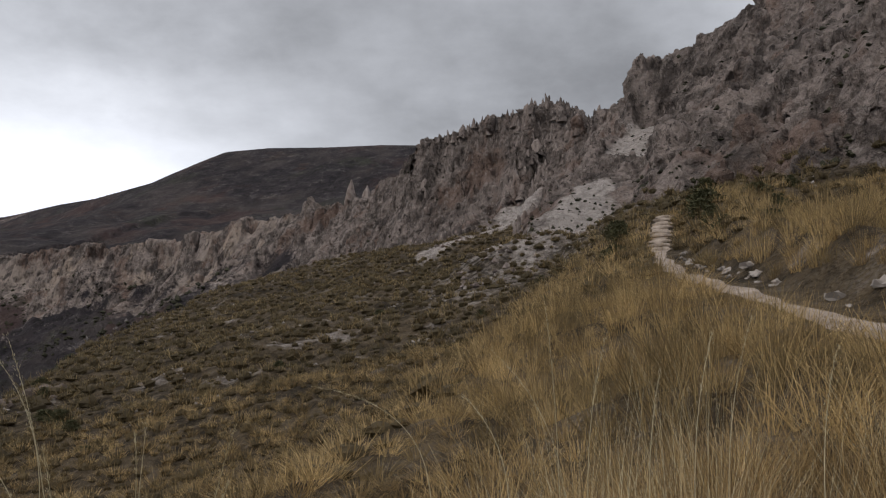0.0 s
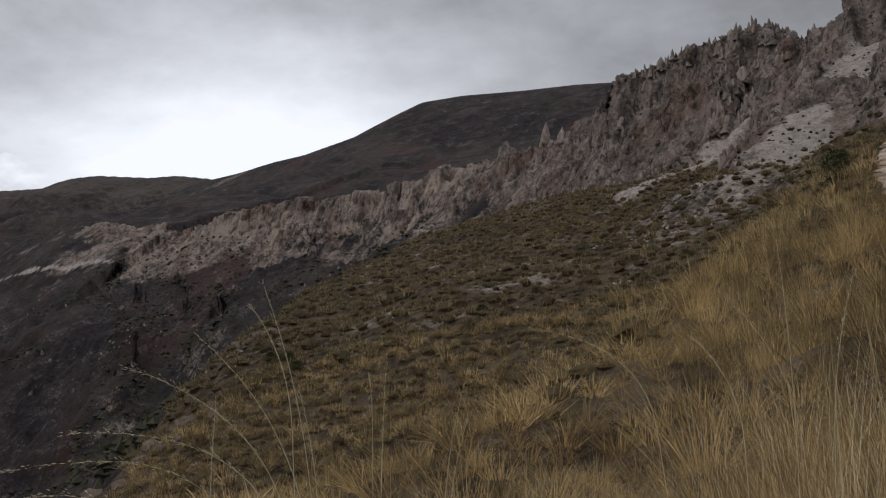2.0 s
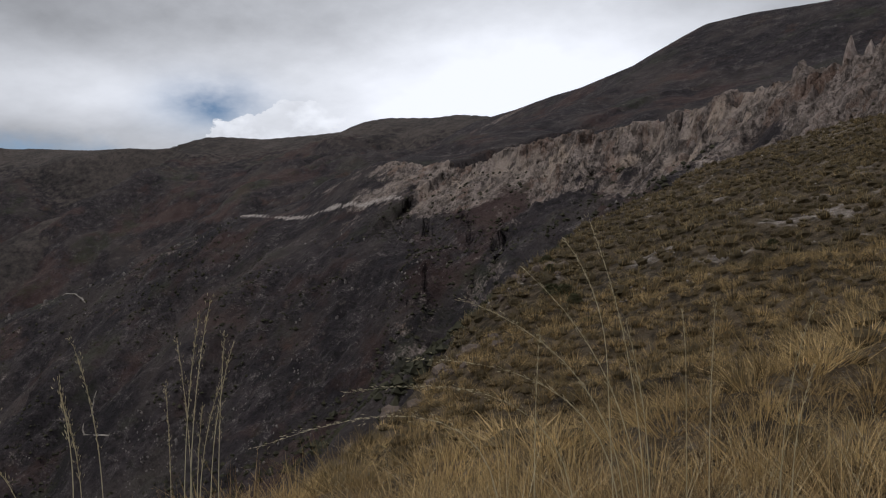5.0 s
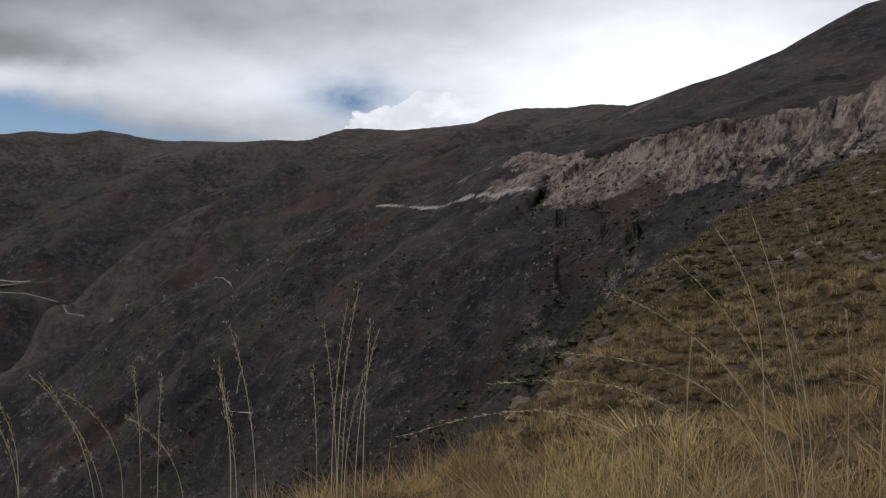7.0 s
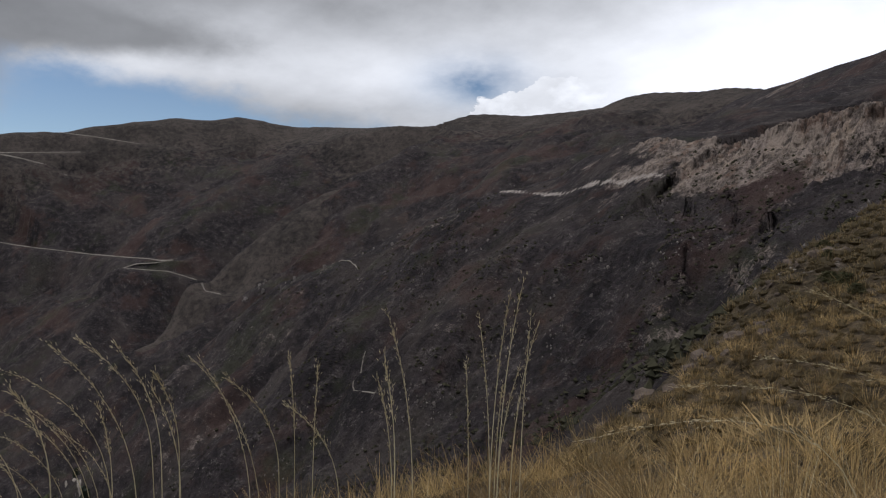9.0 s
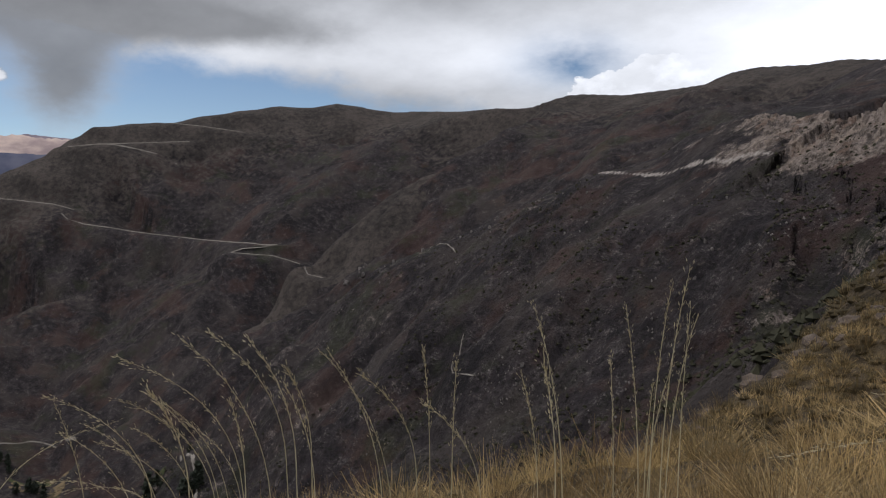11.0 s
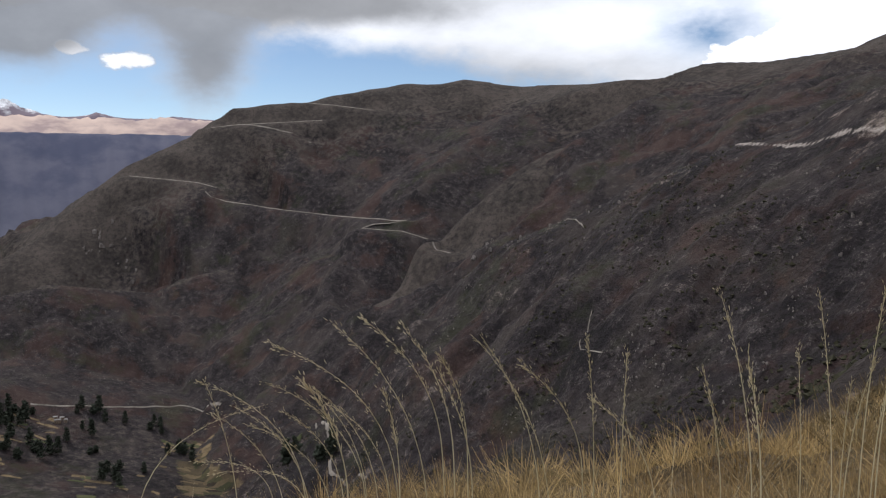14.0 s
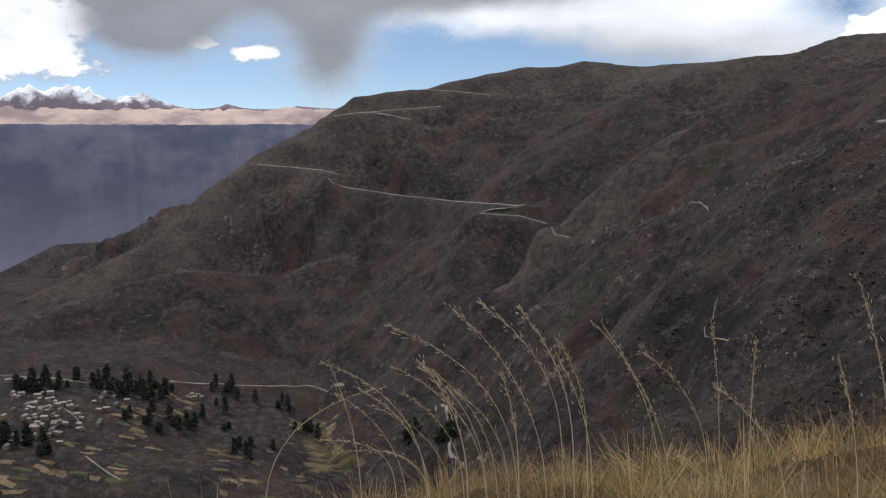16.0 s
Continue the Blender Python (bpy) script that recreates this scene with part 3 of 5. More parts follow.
    fan_b, _, rb, _ = along(x, y, [(25, 134, 0), (20, 120, 0), (12, 100, 0), (5, 84, 0)])
    fan_c, _, rc, _ = along(x, y, [(17, 172, 0), (8, 150, 0), (-2, 132, 0)])
    fan_e, _, _, _ = along(x, y, [(-515, 504, 0), (-445, 479, 0), (-402, 474, 0), (-362, 462, 0), (-320, 455, 0)])
    fan_d, _, rd, _ = along(x, y, [(-20, 160, 0), (-40, 250, 0), (-100, 340, 0)])
    scree = np.maximum.reduce([step(fan_a, 5.5, 3) * step(chute, 0.2, 0.6), (0.95 - 0.008 * rb) * step(fan_b, 5 + rb * 0.32, 1), 0.75 * step(fan_c, 7, 0), 0.4 * step(fan_d, 8, 1), 0.72 * step(fan_e + 1.2 * fbm(x / 14, y / 14, 3, 66), 4.2, 0.5)])
    scree = np.maximum(scree, np.where(grass > 0.4, 0.45 * step(fbm(x / 3.2, y / 2.2, 4, 63), -0.1, 0.9) * step(r, 30, 60) * step(out_, 3, 0), 0))
    scree = np.maximum(scree, 0.42 * step(np.abs(td - 1.6), 0.7, 0.3) * (tside > 0) * step(fbm(x / 1.6, y / 1.6, 3, 64), 0.1, 0.6) * step(r, 60, 40))
    field = step(-x, 640, 760) * step(-x, 1320, 1250) * step(fbm(x / 120, y / 90, 3, 121), -0.55, 0.15) * step(z, -375, -392) * step(y, 330, 250)
    return z, dict(field=field, rock=rock, upland=upland, grass=grass, pale=pale, scree=scree)


def height(x, y):
    return float(land(np.array([x]), np.array([y]))[0][0])


def mesh_object(name, verts, faces, mat, smooth=True, parent=None):
    me = bpy.data.meshes.new(name)
    verts, faces = np.asarray(verts, np.float32), np.asarray(faces, np.int32)
    n = faces.shape[1]
    me.vertices.add(len(verts)); me.vertices.foreach_set("co", verts.ravel())
    me.loops.add(faces.size); me.loops.foreach_set("vertex_index", faces.ravel())
    me.polygons.add(len(faces)); me.polygons.foreach_set("loop_start", np.arange(0, faces.size, n, dtype=np.int32))
    me.update(calc_edges=True)
    me.polygons.foreach_set("use_smooth", np.full(len(faces), smooth))
    me.materials.append(mat)
    ob = new(name, me)
    if parent:
        ob.parent = parent
    return ob


def grid_faces(rows, cols, wrap=False):
    i = np.arange(rows - 1)[:, None]
    j = np.arange(cols if wrap else cols - 1)[None, :]
    k = (j + 1) % cols
    return np.stack(np.broadcast_arrays(i * cols + j, i * cols + k, (i + 1) * cols + k, (i + 1) * cols + j), -1).reshape(-1, 4)


def build_ground():
    turn = np.radians(np.concatenate([np.arange(-36, 108, 0.25), np.arange(108, 324, 2.4)]))
    def rings(a, b, ratio):
        return np.geomspace(a, b, max(2, int(math.log(b / a) / ratio)))[:-1]
    r = np.concatenate([[0.001], rings(0.15, 3, 0.1), rings(3, 90, 0.014), rings(90, 720, 0.0068), rings(720, 2350, 0.0075), rings(2350, 4700, 0.03), [4700]])
    rr, aa = np.meshgrid(r, turn, indexing="ij")
    x, y = -np.sin(aa) * rr, np.cos(aa) * rr
    z, zones = land(x.ravel(), y.ravel())
    ob = mesh_object("ground", np.stack([x.ravel(), y.ravel(), z], 1), grid_faces(len(r), len(turn), True)[:, ::-1], M_GROUND)
    for name, values in zones.items():
        layer = ob.data.attributes.new(name, "FLOAT", "POINT")
        layer.data.foreach_set("value", values.astype(np.float32))
    return tagged(ob, "dry grassy hillside, tuff cliffs and brown canyon slopes", "ground", kind="structure")


ground = build_ground()


def wave3(x, y, z, seed):
    """Smooth noise from -1 to 1 in space."""
    fz = np.floor(z)
    w = z - fz
    w = w * w * (3 - 2 * w)
    low = wave(x + 17.3 * fz, y - 9.7 * fz, seed)
    return low * (1 - w) + wave(x + 17.3 * (fz + 1), y - 9.7 * (fz + 1), seed) * w


def chips(x, y, z, octaves, seed):
    """Angular noise round 0: rounded knobs parted by sharp clefts."""
    total, amp = 0.0, 1.0
    for k in range(octaves):
        total = total + amp * (np.abs(wave3(x, y, z, seed + k)) * 2 - 0.75)
        x, y, z, amp = x * 1.97 + 4.1, y * 1.97 + 2.3, z * 1.97 + 6.1, amp * 0.52
    return total


def rock_skin(name, a0, a1, n, rows, r0, r1, size, deep, ledge, label):
    """A fine sheet over a rock face, broken into knobs, clefts and ledges that lean out of the slope."""
    turn = np.radians(np.linspace(a0, a1, n))
    reach = np.geomspace(r0, r1, 420)
    rr, aa = np.meshgrid(reach, turn, indexing="ij")
    z, zones = land((-np.sin(aa) * rr).ravel(), (np.cos(aa) * rr).ravel())
    z, bare = z.reshape(rr.shape), zones["rock"].reshape(rr.shape)
    went = np.hypot(np.diff(rr, axis=0), np.diff(z, axis=0)) / rr[1:] * (0.06 + step(bare[1:], 0.2, 0.5))
    run = np.concatenate([np.zeros((1, n)), np.cumsum(went, axis=0)])
    share = run / run[-1]
    mean = np.apply_along_axis(lambda v: np.convolve(np.pad(v, 6, mode="edge"), np.ones(13) / 13, "valid"), 1, share)
    mean = (mean - mean[:1]) / (mean[-1:] - mean[:1])
    r = np.stack([np.interp(np.linspace(0, 1, rows), mean[:, k], reach) for k in range(n)], 1)
    x, y = -np.sin(turn)[None] * r, np.cos(turn)[None] * r
    z, zones = land(x.ravel(), y.ravel())
    z = z.reshape(x.shape)
    p = np.stack([x, y, z], -1)
    up = np.cross(np.gradient(p, axis=1), np.gradient(p, axis=0))
    up /= np.linalg.norm(up, axis=-1)[..., None] + 1e-9
    up *= np.sign(up[..., 2:3] + 1e-9)
    bend = 0.5 * fbm(x / 40, y / 40, 2, 301)
    push = deep * chips(x / size, y / size, z / (size * 2.1) + bend, 5, 311)
    push += deep * 0.9 * chips(x / (size * 3.6), y / (size * 3.6), z / (size * 6), 2, 331)
    shelf = (z / ledge + 0.5 * fbm(x / 25, y / 25, 3, 341)) % 1.0
    push += deep * 0.8 * (step(shelf, 0.0, 0.75) - step(shelf, 0.78, 1.0) - 0.4) * step(fbm(x / 30, y / 30, 2, 351), -0.3, 0.5)
    hold = step(zones["rock"].reshape(x.shape), 0.3, 0.7) * (1 - 0.85 * step(zones["scree"].reshape(x.shape), 0.1, 0.45))
    ends = np.minimum(np.arange(n), np.arange(n)[::-1])
    hold = hold * step(ends, 1, 14)[None] * step(np.minimum(np.arange(rows), np.arange(rows)[::-1]), 1, 6)[:, None]
    push = push * hold + 0.5 * deep * hold - 1.2 * (1 - hold)
    p = p + up * push[..., None]
    faces = grid_faces(rows, n)[:, ::-1]
    faces = faces[hold.ravel()[faces].max(axis=1) > 0.02]
    ob = mesh_object(name, p.reshape(-1, 3), faces, M_GROUND)
    for key, values in zones.items():
        layer = ob.data.attributes.new(key, "FLOAT", "POINT")
        layer.data.foreach_set("value", values.astype(np.float32))
    return tagged(ob, label, "cliff", kind="structure")


rock_skin("crag_face", -35, -8, 340, 300, 62, 240, 1.7, 0.75, 9.0, "rough dark grey-brown tuff crag above the footpath")
rock_skin("cliff_face", -12, 9, 270, 240, 110, 400, 2.0, 0.9, 14.0, "steep weathered tuff cliff with a ragged rim")
rock_skin("long_cliff_face", 7, 43, 460, 190, 230, 660, 3.4, 1.3, 17.0, "long pale-streaked tuff cliff under the mesa")


# ---- far country ----
def far_sheet(name, mat, a0, a1, n, rows, seed, rough):
    """A range along the horizon: rows of (distance, height, roughness), from its foot to behind its crest."""
    turn = np.radians(np.linspace(a0, a1, n))
    verts = []
    for k, (r, h, amp) in enumerate(rows):
        u = np.degrees(turn)
        z = h + amp * (crags(u / rough, np.full(n, k * 0.21), 5, seed) - 0.5) + amp * 0.3 * fbm(u / rough * 6, np.full(n, k * 0.9), 3, seed + 9)
        rr = r + 40 * fbm(u / rough * 0.6, np.full(n, k * 0.3), 3, seed + 5)
        verts.append(np.stack([-np.sin(turn) * rr, np.cos(turn) * rr, z], 1))
    return mesh_object(name, np.concatenate(verts), grid_faces(len(rows), n)[:, ::-1], mat)


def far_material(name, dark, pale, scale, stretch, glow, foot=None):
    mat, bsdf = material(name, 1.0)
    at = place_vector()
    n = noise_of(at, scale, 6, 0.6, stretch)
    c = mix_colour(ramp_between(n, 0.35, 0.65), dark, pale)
    # paler haze colour painted in towards the foot
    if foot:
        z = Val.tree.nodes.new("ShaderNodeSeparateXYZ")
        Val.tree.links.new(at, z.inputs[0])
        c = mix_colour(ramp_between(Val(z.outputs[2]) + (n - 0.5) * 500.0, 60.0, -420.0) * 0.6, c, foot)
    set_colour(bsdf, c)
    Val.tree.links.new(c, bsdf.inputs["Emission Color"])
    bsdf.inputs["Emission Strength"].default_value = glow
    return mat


# distance haze put into the wall: bluish tones, paler foot, own glow
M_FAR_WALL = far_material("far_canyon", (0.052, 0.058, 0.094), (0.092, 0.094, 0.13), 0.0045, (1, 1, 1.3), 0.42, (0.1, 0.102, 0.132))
# the plain's sunshine is a glow of its own colour
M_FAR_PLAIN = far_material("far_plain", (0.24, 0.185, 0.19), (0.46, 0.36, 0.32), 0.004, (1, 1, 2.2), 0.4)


def snow_material():
    mat, bsdf = material("snow_and_rock", 0.9)
    at = place_vector()
    z = Val.tree.nodes.new("ShaderNodeSeparateXYZ")
    Val.tree.links.new(at, z.inputs[0])
    n = noise_of(at, 0.012, 6, 0.65)
    fac = ramp_between(Val(z.outputs[2]) * 0.006 + n * 1.6, 2.75, 3.15)
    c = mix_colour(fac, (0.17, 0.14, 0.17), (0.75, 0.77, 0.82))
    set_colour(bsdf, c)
    # rock and snow also glow faintly, light added for distance haze
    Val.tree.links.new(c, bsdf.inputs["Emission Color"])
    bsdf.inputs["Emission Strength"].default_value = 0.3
    return mat


def build_far_country():
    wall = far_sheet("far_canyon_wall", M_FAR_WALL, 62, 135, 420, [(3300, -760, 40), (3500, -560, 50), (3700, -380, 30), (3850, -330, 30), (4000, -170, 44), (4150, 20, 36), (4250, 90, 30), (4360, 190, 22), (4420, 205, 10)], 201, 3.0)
    tagged(wall, "canyon wall on the far side of the valley, tinted blue for haze", "mountain", kind="structure")
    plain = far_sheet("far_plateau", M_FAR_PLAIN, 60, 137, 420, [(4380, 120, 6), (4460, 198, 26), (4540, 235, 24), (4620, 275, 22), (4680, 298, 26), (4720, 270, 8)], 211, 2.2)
    tagged(plain, "pinkish high plain glowing as if sunlit, under distant peaks", "mountain", kind="structure")
    turn = np.radians(np.linspace(80, 118, 320))
    u = np.degrees(turn)
    peak = 105 * np.exp(-((u - 97) / 3.6) ** 2) + 62 * np.exp(-((u - 92.2) / 1.6) ** 2) + 34 * np.exp(-((u - 87) / 0.9) ** 2) + 50 * np.exp(-((u - 103) / 3.5) ** 2) + 20 * np.exp(-((u - 82) / 1.0) ** 2)
    rows = []
    for k, t in enumerate((0.0, 0.3, 0.55, 0.8, 0.93, 1.0, 0.8)):
        z = 285 + t * (peak * 1.25 * (0.3 + 1.0 * crags(u / 2.4, np.full(320, k * 0.12), 5, 221)) + 22)
        rr = 4700 + 22 * k + 14 * fbm(u * 1.2, np.full(320, k * 0.8), 3, 227)
        rows.append(np.stack([-np.sin(turn) * rr, np.cos(turn) * rr, z], 1))
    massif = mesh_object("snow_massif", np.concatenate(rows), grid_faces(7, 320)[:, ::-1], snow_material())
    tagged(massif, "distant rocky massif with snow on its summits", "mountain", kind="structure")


build_far_country()


# ---- roads, trail, fields ----
def smooth_line(points, gap):
    pts = [Vector((*p[:2], 0)) for p in points]
    pts = [pts[0] * 2 - pts[1], *pts, pts[-1] * 2 - pts[-2]]
    made = []
    for a, b, c, d in zip(pts, pts[1:], pts[2:], pts[3:]):
        n = max(2, int((c - b).length / gap))
        for k in range(n):
            t = k / n
            made.append(0.5 * (2 * b + (c - a) * t + (2 * a - 5 * b + 4 * c - d) * t * t + (3 * b - a - 3 * c + d) * t ** 3))
    return made + [pts[-2]]


def ribbon(name, points, width, lift, mat, gap, seed=0, rag=0.15, across=3):
    line = smooth_line(points, gap)
    n = len(line)
    p = np.array([(v.x, v.y) for v in line])
    way = np.gradient(p, axis=0)
    way /= np.linalg.norm(way, axis=1)[:, None] + 1e-9
    side = np.stack([way[:, 1], -way[:, 0]], 1)
    run = np.arange(n) * gap
    half = width / 2 * (1 + rag * fbm(run / (width * 2.5), run * 0, 3, seed))
    cols = []
    for k in np.linspace(-1, 1, across):
        q = p + side * (half * k)[:, None]
        z = land(q[:, 0], q[:, 1])[0] + lift * (1.0 if abs(k) < 0.99 else 0.2)
        cols.append(np.column_stack([q, z]))
    verts = np.stack(cols, 1).reshape(-1, 3)
    return mesh_object(name, verts, grid_faces(n, across), mat)


def dirt_road(width, *points):
    high_up = points[0][1] > 100 and points[0][0] < -1500
    ob = ribbon("dirt_road", points, width * (0.8 if high_up else 0.62), 1.8 if high_up else min(1.4, 0.3 * width), M_ROAD, 5.0, int(width * 7), 0.45)
    return tagged(ob, "pale dirt road winding along the brown slope", "road", kind="structure")


for road_width, line in BENCHES.items():
    dirt_road(road_width, *[(x, y) for x, y, _ in line])
dirt_road(6, (-1303, -262), (-1285, -222), (-1276, -199), (-1269, -177), (-1245, -134))
dirt_road(6, (-1313, -34), (-1317, -1), (-1319, 30), (-1323, 60), (-1326, 89), (-1331, 118), (-1339, 148), (-1349, 179), (-1334, 206), (-1269, 225))
dirt_road(1.4, (-690, 446), (-680, 451), (-626, 433))
dirt_road(1, (-468, 331), (-458, 321), (-424, 291), (-410, 286), (-386, 284))
dirt_road(4, (-846, 248), (-746, 230), (-694, 217), (-673, 209), (-658, 209), (-632, 213), (-587, 212))
dirt_road(4, (-1178, -182), (-1140, -148), (-1103, -130))
dirt_road(4, (-1013, -122), (-986, -102), (-962, -80))
trail = tagged(ribbon("trail", TRAIL[1:-1], 0.62, 0.04, M_PATH, 0.3, 3, 0.55, 5), "trodden pale earth footpath along the hillside", "path", kind="structure")


def stone_mesh(name, seed, sx=1.0, sy=1.0, sz=1.0, mat=None, rough=0.22):
    """A blunt, uneven stone about one metre across, its base at the origin."""
    bm = bmesh.new()
    bmesh.ops.create_icosphere(bm, subdivisions=2, radius=0.5)
    for v in bm.verts:
        n = noise.noise(v.co * 2.3 + Vector((seed * 7.1, seed, 0))) + 0.5 * noise.noise(v.co * 6 + Vector((0, seed * 3.3, 0)))
        v.co *= 1 + rough * n * 1.6
        v.co = Vector((v.co.x * sx, v.co.y * sy, (max(v.co.z, -0.22) + 0.2) * sz))
    me = bpy.data.meshes.new(name)
    bm.to_mesh(me)
    bm.free()
    me.materials.append(mat or M_STONE)
    return me


step_meshes = [stone_mesh("step", 40 + k, 1.15, 0.6, 0.3, M_PATH, 0.12) for k in range(3)]
for k in range(9):
    t = k / 8
    x, y = 8.5 + 2.4 * t, 32.6 + 8.0 * t
    slab = new("step", step_meshes[k % 3])
    slab.parent = trail
    slab.matrix_world = pose(x, y, height(x, y) - 0.1 + 0.04 * (k % 2), 0, 0, -16 + 9 * math.sin(k * 2.1))


def build_field(cx, cy, w, h, turn, green):
    n = 7
    u, v = np.meshgrid(np.linspace(-0.5, 0.5, n), np.linspace(-0.5, 0.5, n))
    u = u * (1 + 0.25 * wave(v * 3, v * 0 + cx, 5))
    v = v * (1 + 0.25 * wave(u * 3, u * 0 + cy, 6))
    c, s = math.cos(turn), math.sin(turn)
    x, y = cx + u * w * c - v * h * s, cy + u * w * s + v * h * c
    z = land(x.ravel(), y.ravel())[0] + 0.25
    ob = mesh_object("field", np.column_stack([x.ravel(), y.ravel(), z]), grid_faces(n, n), M_FIELD_GREEN if green else M_FIELD)
    return tagged(ob, "small green crop field on the valley floor" if green else "small stubble-brown field on the valley floor", "field", "valley fields")


random.seed(12)
for cx, cy, spread, count in ((-1150, 160, 70, 18), (-880, 205, 40, 10), (-1240, -34, 60, 16), (-1128, -67, 60, 20), (-944, -181, 60, 14), (-1020, -110, 60, 16), (-1010, 60, 80, 16)):
    for _ in range(count):
        build_field(cx + random.uniform(-1, 1) * spread, cy + random.uniform(-1, 1) * spread * 0.6, random.uniform(7, 22), random.uniform(4, 10), random.uniform(-0.4, 0.4) + 1.2, random.random() < 0.35)


# ---- village and trees in the valley ----
def part(name, bm, mat, parent, label=""):
    me = bpy.data.meshes.new(name)
    bm.to_mesh(me)
    bm.free()
    me.materials.append(mat)
    ob = new(name, me)
    ob.parent = parent
    return tagged(ob, label) if label else ob


def box(bm, x, y, z, sx, sy, sz):
    return bmesh.ops.create_cube(bm, size=1, matrix=Matrix.Translation((x, y, z)) @ Matrix.Diagonal((sx, sy, sz, 1)))


def build_house(w, d, h, two):
    house = new("house")
    tagged(house, "small adobe house with a pale sheet roof" if two else "low adobe house with a pale roof", "house", "village houses")
    bm = bmesh.new()
    box(bm, 0, 0, h / 2 - 0.8, w, d, h + 1.6)
    part("wall", bm, M_WALL, house)
    bm = bmesh.new()
    a, b, r = w / 2 + 0.4, d / 2 + 0.5, d * 0.28
    top = [bm.verts.new(p) for p in ((-a, -b, h), (a, -b, h), (a, 0, h + r), (-a, 0, h + r), (-a, b, h), (a, b, h))]
    low = [bm.verts.new(v.co - Vector((0, 0, 0.2))) for v in top]
    for f in ((0, 1, 2, 3), (3, 2, 5, 4)):
        bm.faces.new([top[i] for i in f])
        bm.faces.new([low[i] for i in reversed(f)])
    for i, j in ((0, 1), (1, 2), (2, 5), (5, 4), (4, 3), (3, 0)):
        bm.faces.new((top[j], top[i], low[i], low[j]))
    part("roof", bm, M_ROOF, house)
    bm = bmesh.new()
    box(bm, 0, -d / 2 - 0.03, 1.0, 1.0, 0.12, 2.0)
    part("door", bm, M_BARK, house)
    for s in (-1, 1):
        bm = bmesh.new()
        box(bm, s * w * 0.3, -d / 2 - 0.03, 1.5, 0.9, 0.1, 0.9)
        part("window", bm, M_TREE, house)
    return house


random.seed(5)
house_kinds = [build_house(7, 4.4, 2.8, False), build_house(8.5, 4.8, 4.4, True), build_house(5.2, 4, 2.6, False)]
spots = []
for cx, cy, spread, count in ((-1150, -185, 60, 66), (-1085, -195, 50, 26), (-1270, 20, 30, 4), (-1245, -225, 30, 12), (-1210, -120, 30, 5)):
    for _ in range(count):
        spots.append((cx + random.gauss(0, 0.5) * spread, cy + random.gauss(0, 0.5) * spread))
for k, (x, y) in enumerate(spots):
    m = pose(x, y, height(x, y) + 0.3, 0, 0, random.choice((70, 82, 160, 168)) + random.uniform(-8, 8))
    if k < 3:
        house_kinds[k].matrix_basis = m
    else:
        copy_thing(house_kinds[k % 3], m)


def clump_mesh(name, count, rx, rz, z0, size, seed, mat, pointed=0.0):
    """Many small ragged leaf clumps filling an uneven crown."""
    rng = np.random.default_rng(seed)
    verts, faces = [], []
    for k in range(count):
        t = rng.random()
        lim = (1 - pointed * t) * (0.55 + 0.45 * math.sin(math.pi * min(1, t * 1.15 + 0.1)))
        a, q = rng.random() * 6.283, math.sqrt(rng.random()) * lim * rx * (0.75 + 0.25 * math.sin(k * 1.7))
        c = np.array((q * math.cos(a), q * math.sin(a), z0 + t * rz))
        s = size * (0.6 + 0.8 * rng.random())
        p = rng.normal(0, 1, (5, 3))
        p /= np.linalg.norm(p, axis=1)[:, None]
        i = len(verts)
        verts.extend(c + p * s * np.array((1, 1, 0.8)))
        faces.extend([(i, i + 1, i + 2), (i + 1, i + 2, i + 3), (i + 2, i + 3, i + 4), (i, i + 3, i + 4), (i, i + 1, i + 4)])
    me = bpy.data.meshes.new(name)
    me.from_pydata([tuple(v) for v in verts], [], faces)
    me.materials.append(mat)
    return me


def build_tree(h, w, seed):
    tree = new("eucalyptus_tree")
    tagged(tree, "tall dark eucalyptus tree among the valley fields", "tree", "valley trees")
    bm = bmesh.new()
    rings = []
    for k in range(6):
        t = k / 5
        rings.append([bm.verts.new((0.3 * math.sin(t * 3 + seed) + 0.35 * (1 - 0.85 * t) * math.cos(j * 1.047), 0.35 * (1 - 0.85 * t) * math.sin(j * 1.047), t * h * 0.9 - 0.5)) for j in range(6)])
    for a, b in zip(rings, rings[1:]):
        for j in range(6):
            bm.faces.new((a[j], a[(j + 1) % 6], b[(j + 1) % 6], b[j]))
    part("trunk", bm, M_BARK, tree)
    crown = new("crown", clump_mesh("crown", 150, w, h * 0.86, h * 0.14, w * 0.3, seed, M_TREE, 0.3))
    crown.parent = tree
    return tree


tree_kinds = [build_tree(25, 6.6, 1), build_tree(19, 6.2, 2), build_tree(30, 7.4, 3), build_tree(15, 7, 4)]
random.seed(8)
spots = []
for cx, cy, spread, count in ((-1232, -214, 26, 20), (-1250, -116, 30, 22), (-1262, -60, 34, 16), (-1290, 46, 30, 9), (-1178, 151, 16, 6), (-1149, -75, 16, 4), (-1021, -159, 10, 3), (-1036, -202, 14, 8),
                              (-838, 233, 30, 5), (-1259, 128, 18, 4), (-1156, -40, 26, 7), (-700, 229, 20, 4), (-1200, 20, 40, 8), (-1090, 90, 45, 6)):
    for _ in range(count):
        spots.append((cx + random.gauss(0, 0.6) * spread, cy + random.gauss(0, 0.6) * spread))
